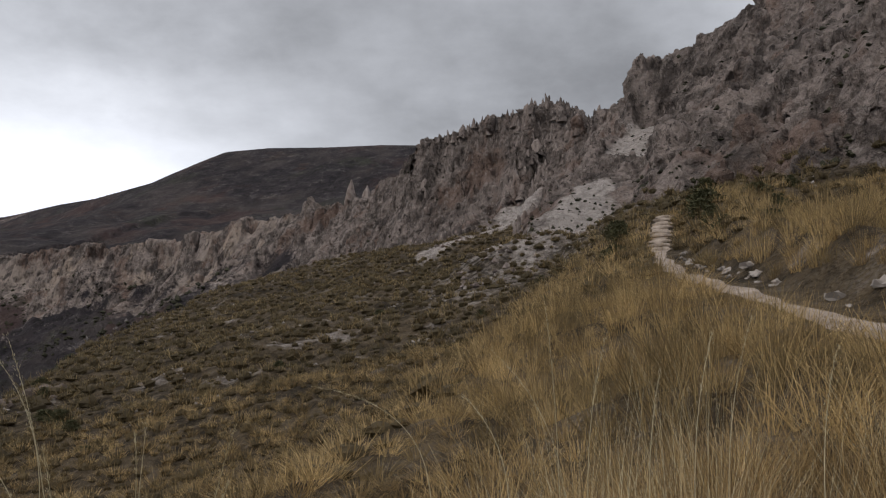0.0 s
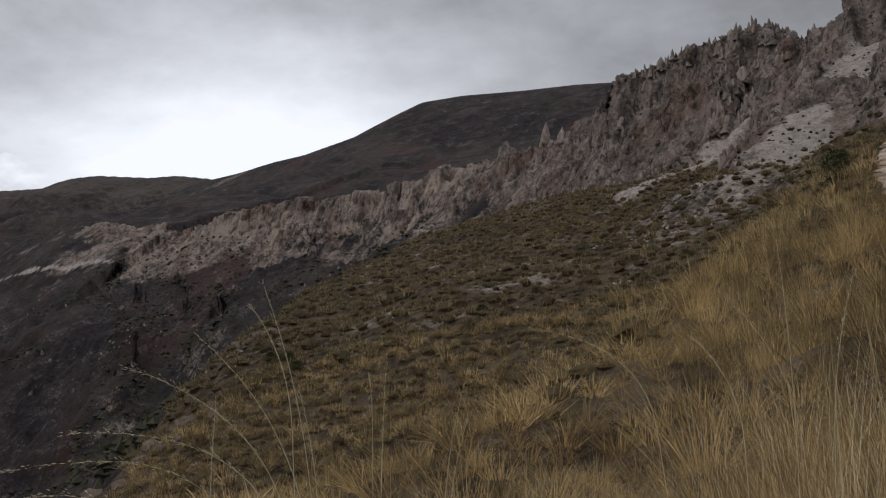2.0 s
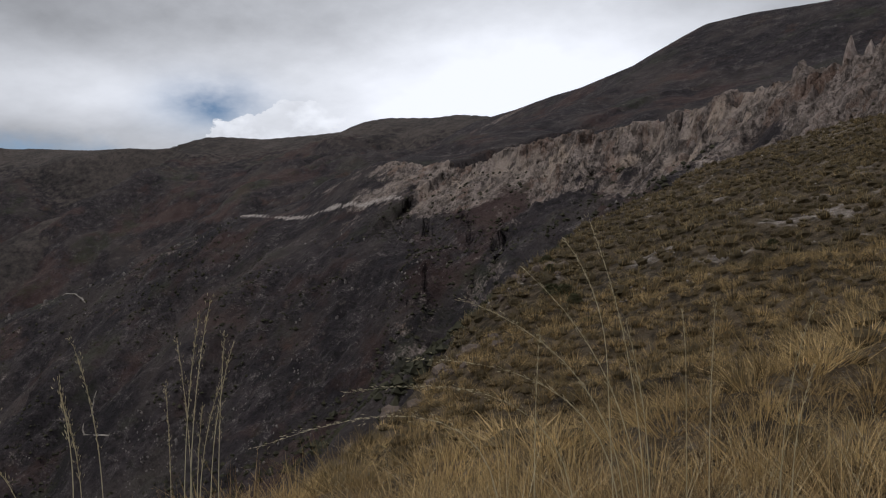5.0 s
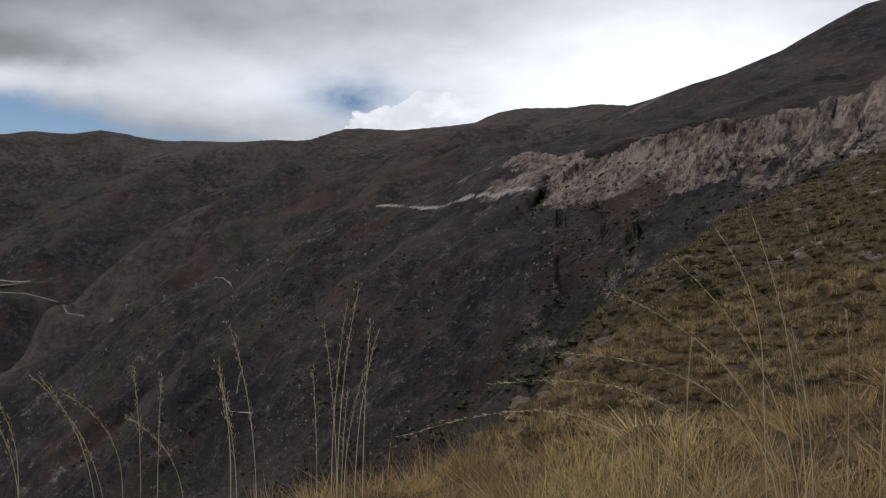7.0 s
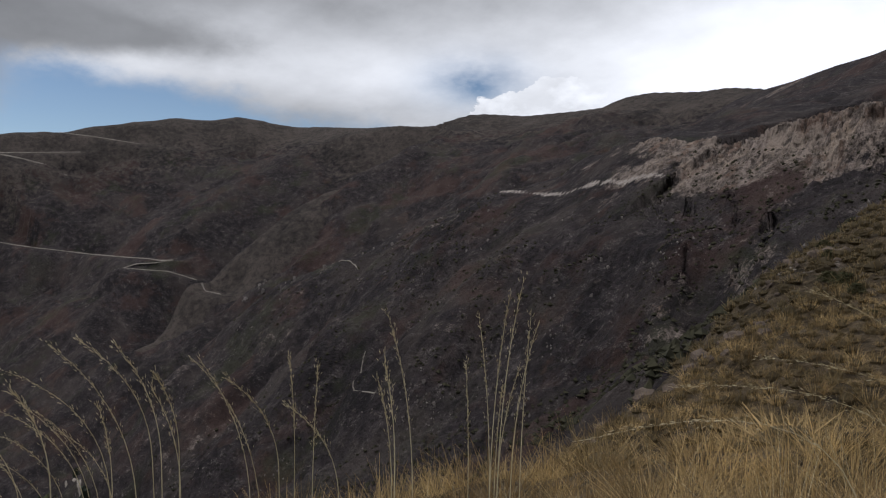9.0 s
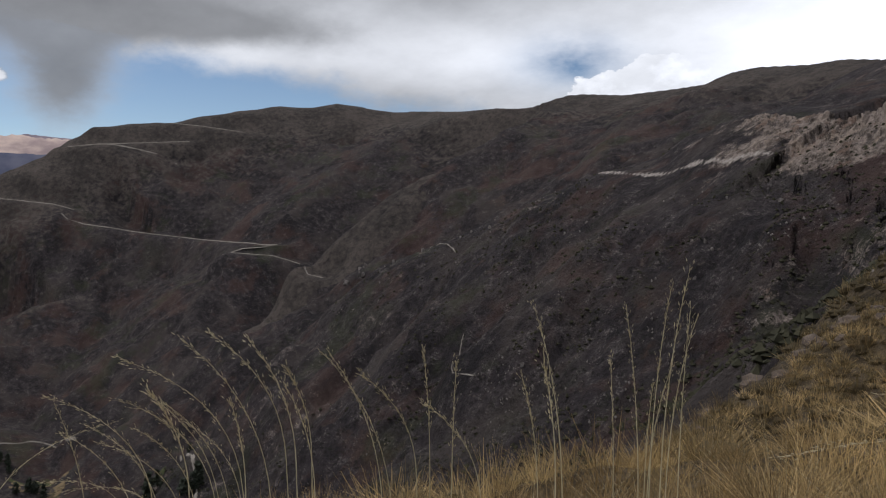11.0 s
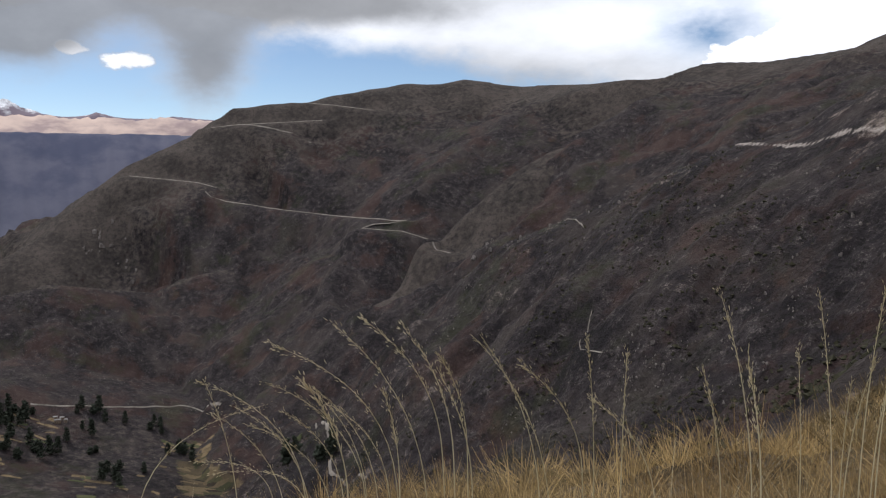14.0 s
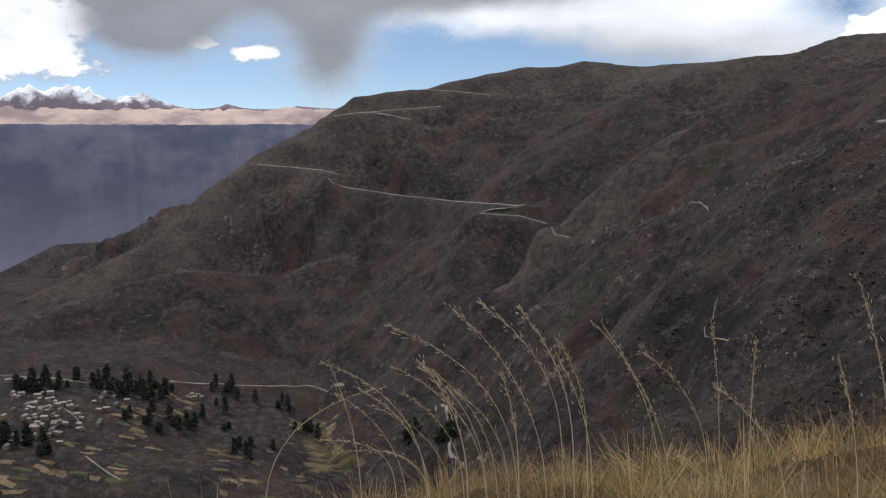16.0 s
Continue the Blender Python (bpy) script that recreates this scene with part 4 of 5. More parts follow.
for k, (x, y) in enumerate(spots):
    m = pose(x, y, height(x, y) - 0.3, 0, 0, random.uniform(0, 360))
    if k < 4:
        tree_kinds[k].matrix_basis = m
    else:
        t = copy_thing(tree_kinds[k % 4], m)
        t.scale = Vector((1.15, 1.15, 1)) * random.uniform(0.55, 1.0)


# ---- rock pinnacles ----
def spire_mesh(seed, slim):
    rows, cols = 9, 10
    verts = []
    for i in range(rows):
        t = i / (rows - 1)
        r = 1.15 * slim * (1 - t) ** 0.8 * (1 + 0.12 * math.sin(t * 7 + seed)) + 0.01
        for j in range(cols):
            a = j / cols * 6.2832
            p = Vector((math.cos(a), math.sin(a), t * 2.2))
            n = noise.noise(Vector((p.x * 1.6 + seed * 3.1, p.y * 1.6, p.z * 0.8))) + 0.6 * noise.noise(Vector((p.x * 4, p.y * 4 + seed, p.z * 2)))
            q = r * (1 + 0.55 * n)
            verts.append((p.x * q + 0.12 * t * math.sin(seed * 2.0), p.y * q + 0.1 * t * math.cos(seed * 1.3), t - 0.12 + 0.05 * n * (1 - t)))
    faces = grid_faces(rows, cols, True)
    me = bpy.data.meshes.new("rock_pinnacle")
    me.from_pydata(verts, [], [tuple(f) for f in faces.tolist()])
    me.materials.append(M_ROCK)
    return me


spires = [spire_mesh(k, 0.2 + 0.055 * (k % 4)) for k in range(10)]
random.seed(21)


def set_spire(x, y, h, label):
    ob = new("rock_pinnacle", random.choice(spires))
    s = h * random.uniform(0.8, 1.25)
    ob.matrix_basis = pose(x, y, height(x, y) - 0.3 * h, random.uniform(-5, 5), random.uniform(-5, 5), random.uniform(0, 360)) @ Matrix.Diagonal((s, s, h * 1.35, 1))
    tagged(ob, label, "rock", "tuff pinnacles")


def crest(a):
    """Where the land stands highest against the sky on the heading a."""
    r = np.arange(120.0, 262.0, 0.6)
    x, y = -math.sin(a) * r, math.cos(a) * r
    k = int(np.argmax((land(x, y)[0] - 1.6) / r))
    return x[k], y[k]


for k in range(96):
    a = 0.4 - 10.9 * (k + random.random()) / 96
    x, y = crest(math.radians(a))
    h = random.choice((1.0, 1.3, 1.6, 2.0, 2.6)) * (1.2 if a < -5.5 else 1.0)
    set_spire(x + random.uniform(-0.6, 0.6), y - random.uniform(0, 2.6), h, "weathered grey-brown tuff pinnacle on the cliff rim")
for x, y, h in ((-36, 322, 13), (-30, 318, 9), (-9, 262, 9)):
    set_spire(x, y, h, "tall lone tuff pinnacle beside a scree slope")


def set_outcrop(x, y, h, rng):
    ob = new("rock_outcrop", rng.choice(outcrops))
    w = h * rng.uniform(0.7, 1.5)
    ob.matrix_basis = pose(x, y, height(x, y) - 0.2 * h, rng.uniform(-12, 12), rng.uniform(-12, 12), rng.uniform(0, 360)) @ Matrix.Diagonal((w, w, h, 1))
    tagged(ob, "pale weathered rock outcrop on the brown slope", "rock", "slope outcrops")


outcrops = [stone_mesh("rock_outcrop", 80 + k, 0.8, 0.6, 1.5, M_OUTCROP, 0.45) for k in range(5)]
crop_rng = random.Random(77)
for cx, cy, spread_, count, size in ((-1975, 95, 28, 16, 13), (-1920, 160, 30, 8, 9), (-712, 432, 26, 10, 4.5), (-627, 453, 26, 10, 4), (-565, 465, 26, 10, 3.5), (-470, 440, 30, 10, 3.5), (-1150, 615, 30, 10, 8),
                                     (-370, 285, 14, 9, 3), (-345, 290, 12, 7, 2.5), (-300, 380, 40, 10, 3)):
    for _ in range(count):
        set_outcrop(cx + crop_rng.gauss(0, 0.6) * spread_, cy + crop_rng.gauss(0, 0.6) * spread_, 0.75 * size * crop_rng.uniform(0.3, 1.2), crop_rng)


# ---- stones and scrub over the slopes ----
def scatter(name, seed, points, size, mat, kind="stone", squash=0.8):
    """One mesh of many small stones or tufts of scrub at the points given."""
    rng = np.random.default_rng(seed)
    base = np.array([(1, 0, 0), (-1, 0, 0), (0, 1, 0), (0, -1, 0), (0, 0, 1), (0, 0, -1)], float)
    tri = np.array([(0, 2, 4), (2, 1, 4), (1, 3, 4), (3, 0, 4), (2, 0, 5), (1, 2, 5), (3, 1, 5), (0, 3, 5)])
    n = len(points)
    x, y = points[:, 0], points[:, 1]
    z = land(x, y)[0]
    s = size * (0.45 + 1.3 * rng.random(n) ** 2)
    turn = rng.random(n) * 6.283
    v = base[None] * (0.65 + 0.7 * rng.random((n, 6, 1))) + rng.normal(0, 0.18, (n, 6, 3))
    c, q = np.cos(turn)[:, None], np.sin(turn)[:, None]
    v = np.stack([v[..., 0] * c - v[..., 1] * q, v[..., 0] * q + v[..., 1] * c, v[..., 2] * squash], -1)
    v = v * s[:, None, None] + np.stack([x, y, z + s * squash * 0.25], -1)[:, None]
    f = tri[None] + (np.arange(n) * 6)[:, None, None]
    ob = mesh_object(name, v.reshape(-1, 3), f.reshape(-1, 3), mat, False)
    return ob


def spread(seed, n, a0, a1, r0, r1, keep):
    """Points over a sector of the land where keep(zones, x, y, z) holds."""
    rng = np.random.default_rng(seed)
    a = np.radians(rng.uniform(a0, a1, n))
    r = r0 * (r1 / r0) ** rng.random(n)
    x, y = -np.sin(a) * r, np.cos(a) * r
    z, zones = land(x, y)
    ok = keep(zones, x, y, z)
    return np.stack([x[ok], y[ok]], 1)


def hoodoos(name, seed, points, wide, tall):
    """One mesh of many blunt tapering pillars rooted in a rock face."""
    rng = np.random.default_rng(seed)
    n, m = len(points), 7
    up = np.array([-1.6, -0.3, 0.25, 0.65, 0.9, 1.0])
    slim = np.array([1.25, 1.0, 0.8, 0.52, 0.25, 0.03])
    turn = np.arange(m) * 6.283 / m
    x, y = points[:, 0], points[:, 1]
    z = land(x, y)[0]
    w = wide * (0.5 + 1.1 * rng.random(n) ** 1.5)
    h = tall * (0.45 + 1.2 * rng.random(n) ** 1.6)
    rad = slim[None, :, None] * (1 + rng.normal(0, 0.17, (n, 6, m))) * (1 + rng.normal(0, 0.16, (n, 1, m))) * w[:, None, None]
    off = rng.normal(0, 0.22, (n, 1, 2)) * w[:, None, None] * np.maximum(up, 0)[None, :, None]
    a = turn[None, None] + rng.random((n, 1, 1)) * 6.283
    v = np.stack([x[:, None, None] + off[..., 0:1] + rad * np.cos(a), y[:, None, None] + off[..., 1:2] + rad * np.sin(a),
                  z[:, None, None] + h[:, None, None] * (up[None, :, None] + rng.normal(0, 0.05, (n, 6, m)))], -1)
    f = grid_faces(6, m, True)[None] + (np.arange(n) * 6 * m)[:, None, None]
    return mesh_object(name, v.reshape(-1, 3), f.reshape(-1, 4), M_ROCK, True)


def steep(q, x, y, z):
    return (q["rock"] > 0.6) & (q["scree"] < 0.12) & (fbm(x / 14, y / 14, 3, 88) > -0.25)


pts = spread(38, 2600, -11, 2, 130, 260, lambda q, x, y, z: steep(q, x, y, z) & (fbm(x / 10, y / 10, 2, 89) > 0.1))
tagged(hoodoos("cliff_pillars", 9, pts, 0.7, 1.3), "pointed grey-brown tuff pillars covering the cliff", "rock", kind="stuff")
pts = spread(31, 30000, 14, 80, 140, 1100, lambda q, x, y, z: (q["grass"] < 0.3) & (q["scree"] < 0.3) & (z < 50) & (fbm(x / 40, y / 40, 3, 8) + 1.5 * np.exp(-(along(x, y, GORGE)[0] / 25) ** 2) > -0.1))
tagged(scatter("slope_scrub", 1, pts, 0.95, M_BUSH), "dark low scrub scattered over the brown canyon slope", "scrub", kind="stuff")
pts = spread(32, 32000, 14, 100, 300, 1900, lambda q, x, y, z: (q["grass"] < 0.3) & (q["upland"] < 0.45) & (q["field"] < 0.3) & (z < 20) & (fbm(x / 60, y / 60, 4, 9, 0.7) > 0.5))
tagged(scatter("slope_stones", 2, pts, 0.42, M_OUTCROP, squash=1.5), "pale stones strewn over the canyon slope", "stones", kind="stuff")
pts = spread(33, 9000, -30, 30, 45, 170, lambda q, x, y, z: (q["scree"] > 0.4) | ((q["grass"] > 0.5) & (fbm(x / 9, y / 9, 3, 10) > 0.55)))
tagged(scatter("hillside_stones", 3, pts, 0.13, M_STONE), "pale stones lying on the scree and grassy hillside", "stones", kind="stuff")
pts = spread(34, 5000, -30, 30, 60, 200, lambda q, x, y, z: (q["scree"] > 0.48) & (q["rock"] < 0.5))
tagged(scatter("scree_blocks", 4, pts, 0.32, M_ROCK), "dark blocks of tuff lying on white scree", "stones", kind="stuff")
pts = spread(35, 5000, -34, 20, 60, 240, lambda q, x, y, z: q["rock"] > 0.5)
tagged(scatter("crag_scrub", 5, pts, 0.3, M_BUSH), "dark tufts growing on the tuff crags", "scrub", kind="stuff")


# ---- pale stones at the foot of the cut bank ----
bank_stones = [stone_mesh("bank_stone", 20 + k, 1.2, 0.8, 0.75, M_STONE, 0.55) for k in range(4)]
bank_rng = random.Random(19)
for k in range(46):
    t = bank_rng.uniform(0, 4.99)
    (ax, ay, _), (bx, by, _) = TRAIL[1 + int(t)], TRAIL[2 + int(t)]
    f, off = t - int(t), 0.55 + abs(bank_rng.gauss(0, 0.35))
    x, y = ax + (bx - ax) * f + off, ay + (by - ay) * f
    w = 0.1 + 0.3 * bank_rng.random() ** 2
    ob = new("bank_stone", bank_stones[k % 4])
    ob.matrix_basis = pose(x, y, height(x, y) - 0.1 * w, 0, 0, bank_rng.uniform(0, 360)) @ Matrix.Diagonal((w, w, w, 1))
    tagged(ob, "pale weathered stone at the foot of the cut bank", "stone", "stones beside the footpath")


# ---- boulders on the steep flank below the brow ----
boulder_meshes = [stone_mesh("boulder", 60 + k, 1.2, 0.9, 0.8, M_STONE_BROWN, 0.3) for k in range(5)]
random.seed(61)
for k in range(46):
    t = random.random()
    x, y = -22.5 - 11 * t - random.uniform(-2.5, 2.5), 27 + 44 * t + random.uniform(-3, 3)
    s = 0.3 + 1.1 * random.random() ** 2
    ob = new("boulder", boulder_meshes[k % 5])
    ob.matrix_basis = pose(x, y, height(x, y) - 0.12 * s, 0, 0, random.uniform(0, 360)) @ Matrix.Diagonal((s, s, s, 1))
    tagged(ob, "reddish-brown boulder on the steep grassy flank", "boulder", "boulders below the brow")


# ---- shrubs ----
def build_shrub(seed, w, h):
    shrub = new("shrub")
    tagged(shrub, "dark green leafy shrub beside the footpath", "shrub", "hillside shrubs")
    bm = bmesh.new()
    for k in range(6):
        a = k * 1.05 + seed
        bmesh.ops.create_cone(bm, cap_ends=False, segments=5, radius1=0.03, radius2=0.012, depth=h * 0.8,
                              matrix=Matrix.Translation((0.12 * math.cos(a), 0.12 * math.sin(a), h * 0.35)) @ Euler((0.5 * math.sin(a), -0.5 * math.cos(a), 0)).to_matrix().to_4x4())
    part("stem_cluster", bm, M_BARK, shrub)
    crown = new("foliage", clump_mesh("foliage", 700, w, h, 0.05, w * 0.075, seed, M_SHRUB, 0.0))
    crown.parent = shrub
    return shrub


random.seed(33)
shrub_kinds = [build_shrub(1, 0.9, 0.9), build_shrub(2, 1.0, 0.7), build_shrub(3, 0.75, 1.1)]
spots = [(10.6, 34, 1.2), (11.4, 36, 1.3), (10.2, 31.5, 1.0), (12.4, 39, 1.3), (7.4, 35.5, 1.1), (8.1, 38, 1.3), (8.6, 41, 1.3), (11.6, 30, 0.9), (13.4, 33, 0.9), (15, 37, 1.0), (9.3, 27, 0.8), (12.5, 27, 0.7), (-25, 56, 1.5), (-27, 58, 1.3), (-30, 64, 1.2),
         (-23, 53, 1.0), (16, 42, 1.2), (19, 45, 1.1), (-34, 72, 1.2), (-20, 48, 0.8), (3, 66, 1.0), (9, 76, 1.0), (-6, 80, 1.0), (14, 24, 0.8), (-12, 62, 0.8), (12, 30, 0.8), (13.5, 29, 0.9), (14.5, 33, 0.8), (16.5, 35, 0.9), (11, 25, 0.7), (15.5, 30, 0.8), (18, 38, 0.9), (9.8, 29, 0.8)]
for k, (x, y, s) in enumerate(spots):
    ob = shrub_kinds[k] if k < 3 else copy_thing(shrub_kinds[k % 3], pose(0, 0, 0))
    ob.matrix_basis = pose(x, y, height(x, y) - 0.05, 0, 0, random.uniform(0, 360)) @ Matrix.Diagonal((0.8 * s, 0.8 * s, 0.75 * s, 1))


# ---- grass ----
def blades(rng, n, h, foot, lean, width, segs):
    """Vertices and faces of n bent blades rising from a tuft."""
    a, q = rng.random(n) * 6.283, np.sqrt(rng.random(n)) * foot
    out = a + rng.normal(0, 0.5, n)
    tall = h * (0.55 + 0.55 * rng.random(n))
    tilt = lean * rng.random(n) ** 0.8 + 0.04
    droop = 0.25 + 0.9 * rng.random(n) ** 2
    face = out + 1.57 + rng.normal(0, 0.7, n)
    wide = width * (0.7 + 0.6 * rng.random(n))
    t = np.linspace(0, 1, segs + 1)[None]
    reach = tall[:, None] * (np.sin(tilt)[:, None] * t + 0.35 * droop[:, None] * tilt[:, None] * t * t)
    x = (q * np.cos(a))[:, None] + np.cos(out)[:, None] * reach
    y = (q * np.sin(a))[:, None] + np.sin(out)[:, None] * reach
    z = tall[:, None] * (np.cos(tilt)[:, None] * t - 0.3 * droop[:, None] * tilt[:, None] * t ** 3) - 0.05
    w = wide[:, None] * (1 - 0.85 * t)
    dx, dy = np.cos(face)[:, None] * w / 2, np.sin(face)[:, None] * w / 2
    v = np.stack([np.stack([x - dx, y - dy, z], -1), np.stack([x + dx, y + dy, z], -1)], 2).reshape(n, -1, 3)
    k = np.arange(segs) * 2
    f = np.stack([k, k + 1, k + 3, k + 2], -1)[None] + (np.arange(n) * (segs + 1) * 2)[:, None, None]
    return v.reshape(-1, 3), f.reshape(-1, 4)


def tuft_part(name, rng, mat, parent, n, h, foot, lean, width, segs, label=""):
    v, f = blades(rng, n, h, foot, lean, width, segs)
    me = bpy.data.meshes.new(name)
    me.from_pydata([tuple(p) for p in v], [], [tuple(q) for q in f])
    me.materials.append(mat)
    ob = new(name, me)
    ob.parent = parent
    return tagged(ob, label) if label else ob


def build_tussock(k):
    rng = np.random.default_rng(100 + k)
    tuft = new("grass_tussock")
    tagged(tuft, "tall golden-dry bunch grass tussock on the slope", "grass", "hillside grass tussocks")
    tuft_part("blade_tuft", rng, M_STRAW, tuft, 190, 0.78 + 0.1 * (k % 3), 0.15, 0.7 + 0.25 * (k % 2), 0.0045, 3)
    tuft_part("thatch", rng, M_SHADE_THATCH, tuft, 80, 0.32, 0.17, 1.1, 0.006, 2, "dead thatch toned dark for the shade at the tussock's foot")
    tuft_part("stem_tuft", rng, M_STALK, tuft, 16 + 3 * (k % 4), 1.15, 0.12, 0.55, 0.0026, 4, "thin pale flowering stems")
    return tuft


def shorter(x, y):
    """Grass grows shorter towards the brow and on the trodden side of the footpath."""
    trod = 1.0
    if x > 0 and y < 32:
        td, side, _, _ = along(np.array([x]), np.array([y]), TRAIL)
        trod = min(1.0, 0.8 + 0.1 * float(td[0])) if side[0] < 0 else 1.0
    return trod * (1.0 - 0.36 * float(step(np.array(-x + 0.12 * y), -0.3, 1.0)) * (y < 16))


def sow(tufts, pts, seed, low, high):
    rng = np.random.default_rng(seed)
    z = land(pts[:, 0], pts[:, 1])[0]
    for k, ((x, y), h) in enumerate(zip(pts, z)):
        s = low + (high - low) * rng.random()
        ob = tufts[k] if k < len(tufts) else copy_thing(tufts[int(rng.integers(len(tufts)))], pose(0, 0, 0))
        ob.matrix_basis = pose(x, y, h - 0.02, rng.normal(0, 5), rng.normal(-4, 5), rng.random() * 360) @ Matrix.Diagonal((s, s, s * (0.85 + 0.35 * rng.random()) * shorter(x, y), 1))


def core(rng, wide, tall):
    """Rounded heart of dead leaves that blades grow out of, toned dark for shade."""
    up, slim, m = np.array([-0.3, 0.15, 0.55, 0.85, 1.0]), np.array([0.85, 1.0, 0.85, 0.5, 0.05]), 6
    a = np.arange(m) * 6.283 / m
    rad = slim[:, None] * wide * (1 + rng.normal(0, 0.16, (5, m)))
    z = np.broadcast_to(up[:, None] * tall, rad.shape) + rng.normal(0, 0.06, rad.shape) * tall
    return np.stack([rad * np.cos(a), rad * np.sin(a), z], -1).reshape(-1, 3), grid_faces(5, m, True)


def rooted(v, f, heart):
    w, g = heart
    return np.concatenate([v, w]), np.concatenate([f, g + len(v)])


def sow_joined(name, pts, seed, n, h, foot, lean, width, segs, mat, low, high, label, heart=None):
    """Tussocks past counting, in one mesh, each with a tone of its own."""
    rng = np.random.default_rng(seed)
    z = land(pts[:, 0], pts[:, 1])[0]
    kinds = [blades(rng, n, h, foot, lean, width, segs) for _ in range(9)]
    if heart:
        kinds = [rooted(v, f, core(rng, *heart)) for v, f in kinds]
    vs, fs, tones, total = [], [], [], 0
    for (x, y), up in zip(pts, z):
        v, f = kinds[int(rng.integers(9))]
        s, a = low + (high - low) * rng.random() ** 1.5, rng.random() * 6.283
        c, q = math.cos(a), math.sin(a)
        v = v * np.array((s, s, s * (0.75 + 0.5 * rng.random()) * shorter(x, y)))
        vs.append(np.stack([v[:, 0] * c - v[:, 1] * q + x, v[:, 0] * q + v[:, 1] * c + y, v[:, 2] + up], 1))
        fs.append(f + total)
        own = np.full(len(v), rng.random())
        # hearts take the tone that paints shade beneath the blades
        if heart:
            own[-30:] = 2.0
        tones.append(own)
        total += len(v)
    ob = mesh_object(name, np.concatenate(vs), np.concatenate(fs), mat, False)
    layer = ob.data.attributes.new("tone", "FLOAT", "POINT")
    layer.data.foreach_set("value", np.concatenate(tones).astype(np.float32))
    return tagged(ob, label, "grass", kind="stuff")


def thin(pts, gap):
    """Leaves out points nearer to one another than gap."""
    kept, cells = [], {}
    for p in pts:
        i, j = int(p[0] // gap), int(p[1] // gap)
        if all(math.hypot(p[0] - q[0], p[1] - q[1]) > gap for a in (-1, 0, 1) for b in (-1, 0, 1) for q in cells.get((i + a, j + b), ())):
            cells.setdefault((i, j), []).append(p)
            kept.append(p)
    return np.array(kept)


def clear_of_trail(x, y):
    """Off the footpath and off the bare cut bank on its upper side."""
    d, side, _, _ = along(x, y, TRAIL)
    return (d > 0.5) & ((side < 0) | (d > 1.0 + 0.5 * wave(x / 1.3, y / 1.3, 24)) | (y > 36))


def within_brow(x, y):
    """On the knoll, not down its flank."""
    d, side, _, _ = along(x, y, LIP)
    return (side > 0) | (d < 1.0)


near_pts = thin(spread(41, 1500, -36, 108, 1.7, 6.5, lambda q, x, y, z: clear_of_trail(x, y)), 0.56)
near_pts = np.concatenate([near_pts, spread(45, 26, -31, -5, 3.6, 6.5, lambda q, x, y, z: clear_of_trail(x, y))])
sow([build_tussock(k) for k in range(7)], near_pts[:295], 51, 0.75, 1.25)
pts = thin(spread(47, 3200, -36, 100, 2.4, 7, lambda q, x, y, z: clear_of_trail(x, y)), 0.34)
sow_joined("foreground_grass", pts, 56, 90, 0.62, 0.12, 0.8, 0.0045, 2, M_STRAW_MID, 0.7, 1.3, "dense golden-dry grass between the taller tussocks")
pts = thin(spread(42, 9000, -36, 80, 6.3, 24, lambda q, x, y, z: clear_of_trail(x, y) & (q["rock"] < 0.5) & within_brow(x, y)), 0.37)
sow_joined("hillside_grass", pts, 52, 88, 0.68, 0.16, 0.75, 0.0075, 2, M_STRAW_MID, 0.6, 1.5, "golden-dry bunch grass covering the hillside")
pts = thin(spread(43, 34000, -36, 60, 8.5, 60, lambda q, x, y, z: clear_of_trail(x, y) & ((np.hypot(x, y) > 24) | ~within_brow(x, y)) & (along(x, y, BROW)[1] > 0) & (q["rock"] < 0.5) & (q["scree"] < 0.5) & (fbm(x / 5, y / 5, 2, 15) > -1.2)), 0.6)
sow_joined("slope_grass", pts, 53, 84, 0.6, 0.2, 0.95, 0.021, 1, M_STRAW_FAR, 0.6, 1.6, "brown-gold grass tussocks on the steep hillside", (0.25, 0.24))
pts = thin(spread(44, 34000, -34, 34, 55, 200, lambda q, x, y, z: (q["grass"] > 0.4) & (q["scree"] < 0.62) & (fbm(x / 10, y / 10, 3, 14) > -0.75)), 1.05)
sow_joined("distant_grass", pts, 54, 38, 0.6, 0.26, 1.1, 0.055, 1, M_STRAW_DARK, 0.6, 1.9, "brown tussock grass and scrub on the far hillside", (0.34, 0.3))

# ---- tall seeding stalks close by: foot x, y, z where it leaves the grass, tip x, y, z ----
SWAYING = [(-1.109, 0.333, 1.296, -1.145, 0.223, 1.438), (-1.067, 0.347, 1.293, -1.098, 0.265, 1.464), (-1.176, 0.259, 1.271, -1.198, 0.157, 1.399),
    (-1.073, 0.366, 1.333, -1.101, 0.297, 1.465), (-1.048, 0.366, 1.336, -1.067, 0.325, 1.460), (-1.117, 0.415, 1.320, -1.130, 0.390, 1.415),
    (-1.280, 0.362, 1.215, -1.312, 0.256, 1.360), (-1.159, 0.543, 1.217, -1.202, 0.468, 1.415), (-1.158, 0.529, 1.227, -1.189, 0.474, 1.412),
    (-1.020, 0.491, 1.314, -1.050, 0.444, 1.415), (-1.078, 0.546, 1.286, -1.083, 0.539, 1.427), (-1.009, 0.529, 1.276, -1.007, 0.532, 1.429),
    (-0.968, 0.538, 1.289, -1.004, 0.492, 1.389)]
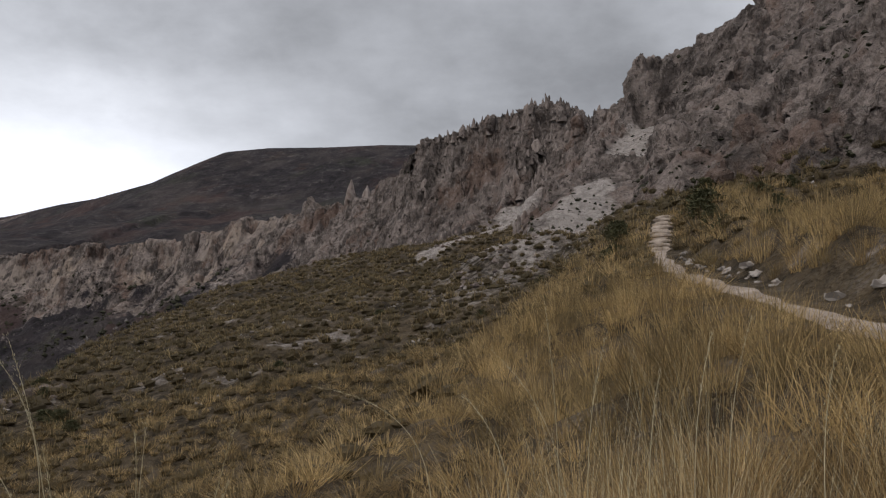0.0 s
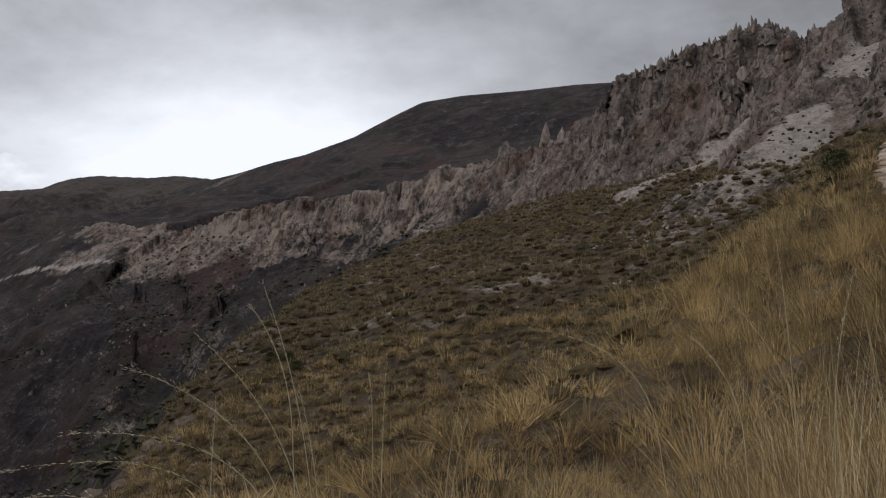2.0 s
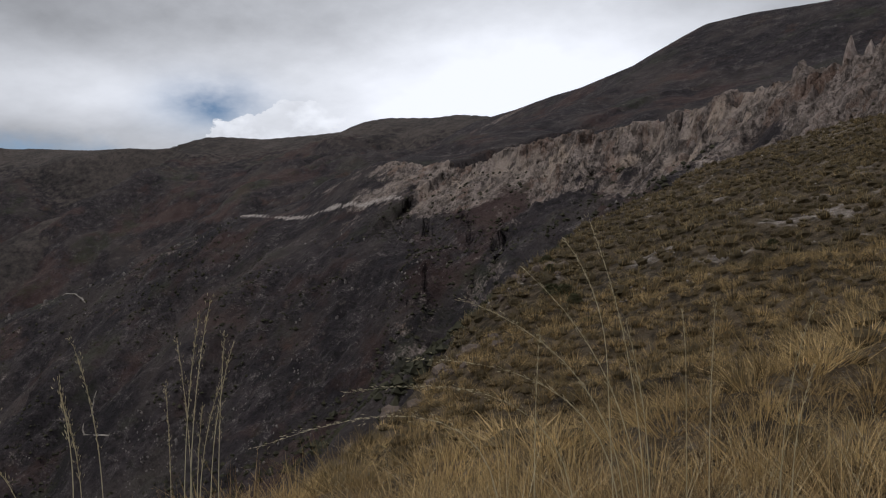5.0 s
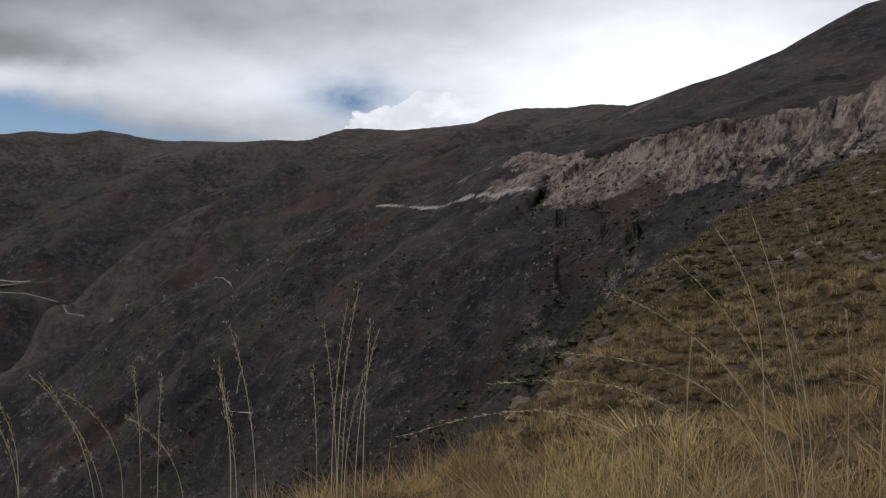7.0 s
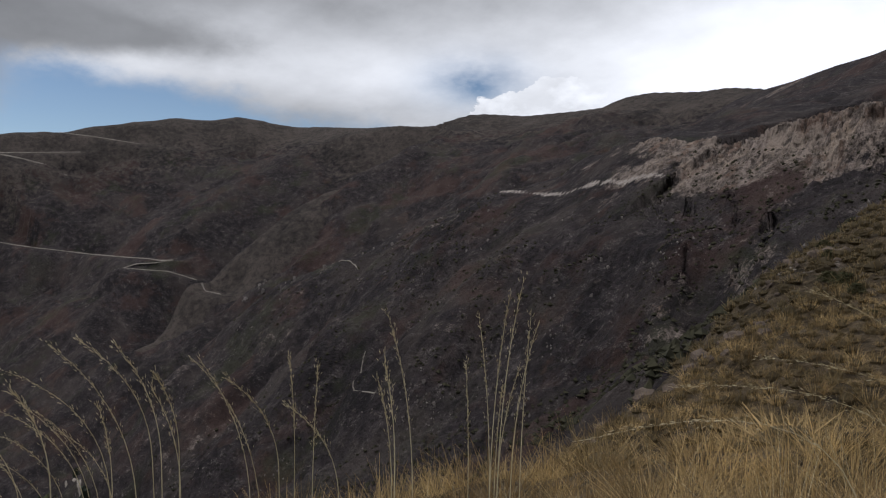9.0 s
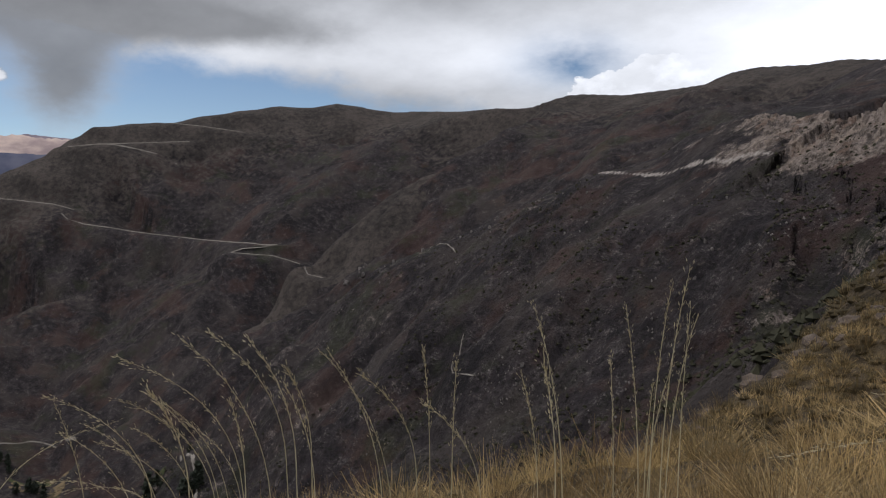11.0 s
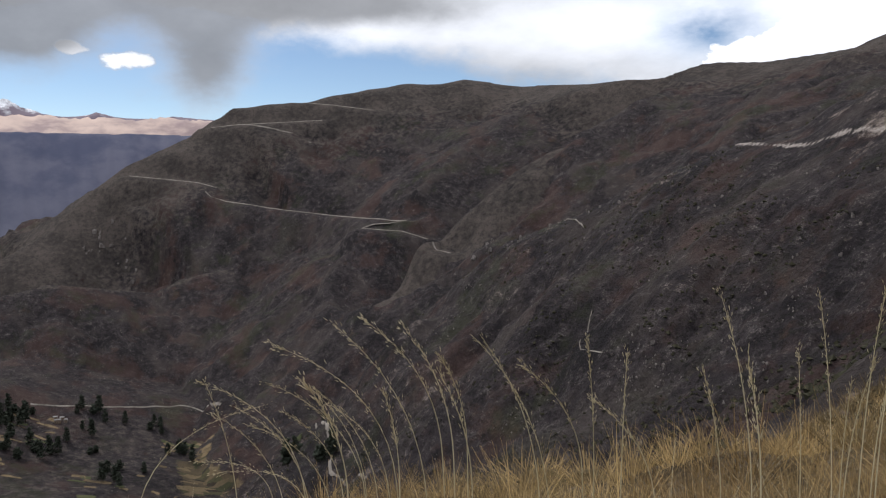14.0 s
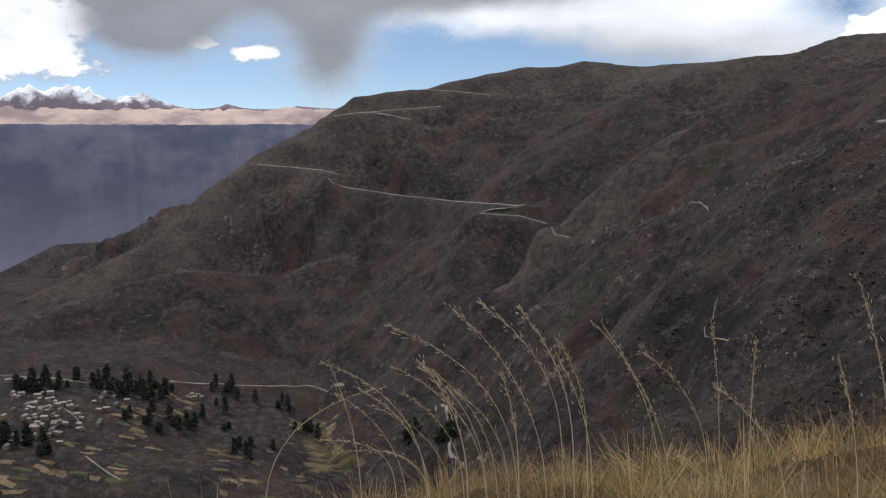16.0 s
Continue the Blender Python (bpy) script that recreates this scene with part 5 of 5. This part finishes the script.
UPRIGHT = [(-0.899, 0.589, 1.302, -0.921, 0.567, 1.495), (-0.937, 0.589, 1.290, -0.949, 0.576, 1.417), (-1.006, 0.770, 1.229, -1.011, 0.765, 1.409),
    (-0.966, 0.771, 1.243, -0.980, 0.759, 1.473), (-0.957, 0.771, 1.246, -0.952, 0.776, 1.386), (-0.953, 0.772, 1.254, -0.934, 0.787, 1.411),
    (-0.814, 0.636, 1.328, -0.797, 0.650, 1.541), (-0.841, 0.651, 1.317, -0.829, 0.661, 1.516), (-0.871, 0.729, 1.294, -0.865, 0.734, 1.489),
    (-0.898, 0.741, 1.283, -0.876, 0.759, 1.480), (-1.070, 0.397, 1.293, -1.081, 0.368, 1.408), (-1.101, 0.333, 1.297, -1.106, 0.319, 1.391),
    (-0.928, 0.222, 1.364, -0.935, 0.193, 1.452)]
ARCHING = [(-0.381, 0.861, 1.337, -0.432, 0.842, 1.624), (-0.392, 0.875, 1.332, -0.504, 0.827, 1.576), (-0.394, 0.830, 1.355, -0.540, 0.760, 1.545),
    (-0.370, 0.751, 1.372, -0.536, 0.665, 1.494), (-0.438, 0.803, 1.349, -0.636, 0.683, 1.450), (-0.460, 0.686, 1.370, -0.632, 0.557, 1.421),
    (-0.340, 0.959, 1.319, -0.333, 0.961, 1.534), (-0.265, 0.958, 1.331, -0.232, 0.964, 1.537), (-0.240, 0.882, 1.354, -0.220, 0.885, 1.482),
    (-0.774, 0.468, 1.376, -0.781, 0.459, 1.473), (-0.520, 0.885, 1.309, -0.514, 0.888, 1.499), (-0.373, 0.855, 1.340, -0.394, 0.848, 1.515)]
LEANING = [
    (-1.423, 0.114, 1.173, -1.386, 0.268, 1.315),
    (-1.449, 0.244, 1.146, -1.452, 0.207, 1.330),
    (-1.479, 0.315, 1.124, -1.486, 0.223, 1.281),
    (-1.385, 0.322, 1.169, -1.392, 0.236, 1.312),
    (-1.417, 0.363, 1.142, -1.428, 0.258, 1.278),
    (-1.489, 0.301, 1.141, -1.472, 0.200, 1.224),
    (-1.382, 0.321, 1.162, -1.376, 0.202, 1.240),
    (-1.418, 0.380, 1.157, -1.422, 0.303, 1.291),
    (-1.454, 0.426, 1.146, -1.473, 0.332, 1.323),
    (-1.359, 0.407, 1.176, -1.375, 0.329, 1.331),
    (-1.400, 0.439, 1.164, -1.407, 0.362, 1.297),
    (-1.522, 0.056, 1.143, -1.469, 0.081, 1.181)]
FRONT = [(0.194, 1.443, 1.385, 0.176, 1.445, 1.701), (0.201, 1.429, 1.387, 0.083, 1.441, 1.628), (-0.021, 1.315, 1.421, -0.194, 1.301, 1.570),
    (0.297, 1.245, 1.415, 0.319, 1.240, 1.600), (0.423, 1.282, 1.409, 0.465, 1.267, 1.676), (0.519, 1.177, 1.425, 0.543, 1.167, 1.623),
    (0.089, 1.182, 1.424, 0.028, 1.185, 1.561), (-0.523, 1.123, 1.433, -0.574, 1.098, 1.607), (-0.478, 1.347, 1.400, -0.483, 1.346, 1.494),
    (0.188, 1.126, 1.433, 0.215, 1.121, 1.637), (0.319, 1.097, 1.437, 0.347, 1.088, 1.643)]


def build_stalk(lx, ly, lz, tx, ty, tz, seed):
    rng = random.Random(seed)
    stalk = new("grass_stalk")
    tagged(stalk, "dry straw-yellow grass stalk with a feathery seed head", "grass", "seeding grass stalks")
    low, tip = Vector((lx, ly, lz)), Vector((tx, ty, tz))
    lean = (low - tip) * 1.2
    foot = Vector((lx + lean.x, ly + lean.y, 0))
    foot.z = height(foot.x, foot.y) - 0.03
    stalk.location = foot
    low, tip = low - foot, tip - foot
    bend = low + low.normalized() * (tip - low).length * 0.55

    def at(t):
        if t < 0.5:
            return low * (t * 2)
        u = t * 2 - 1
        return (low.lerp(bend, u)).lerp(bend.lerp(tip, u), u)

    bm = bmesh.new()
    rings = []
    for k in range(19):
        t = k / 18
        p, r = at(t), 0.00075 * (1 - 0.7 * t * t)
        rings.append([bm.verts.new(p + Vector((math.cos(j * 2.094), math.sin(j * 2.094), 0)) * r) for j in range(3)])
    for a, b in zip(rings, rings[1:]):
        for j in range(3):
            bm.faces.new((a[j], a[(j + 1) % 3], b[(j + 1) % 3], b[j]))
    part("stem", bm, M_STALK, stalk)
    bm = bmesh.new()
    for k in range(rng.randint(60, 85)):
        t = 1 - 0.34 * rng.random() ** 1.2
        p, q = at(t), at(min(1, t + 0.02))
        way = (q - at(t - 0.02)).normalized()
        side = Vector((rng.gauss(0, 1), rng.gauss(0, 1), rng.gauss(0, 1))).normalized()
        d = (way * 2.2 + side * rng.uniform(0.3, 1.3)).normalized()
        a = p + d * rng.uniform(0.0, 0.011)
        length, w = rng.uniform(0.003, 0.0058), 0.00032
        u = d.orthogonal().normalized() * w
        v2 = d.cross(u).normalized() * w
        pts = [a, a + d * length * 0.4 + u, a + d * length * 0.4 + v2, a + d * length * 0.4 - u - v2, a + d * length]
        vv = [bm.verts.new(c) for c in pts]
        for f in ((0, 1, 2), (0, 2, 3), (0, 3, 1), (4, 2, 1), (4, 3, 2), (4, 1, 3)):
            bm.faces.new([vv[i] for i in f])
        if rng.random() < 0.5:
            h = [bm.verts.new(c) for c in (p + u * 0.4, p - u * 0.4, a)]
            bm.faces.new(h)
    part("seed_head", bm, M_STALK, stalk, "feathery pale seed head")


for group, first in ((SWAYING, 0), (UPRIGHT, 100), (ARCHING, 200), (FRONT, 300), (LEANING, 400)):
    for k, row in enumerate(group):
        build_stalk(*row, first + k)
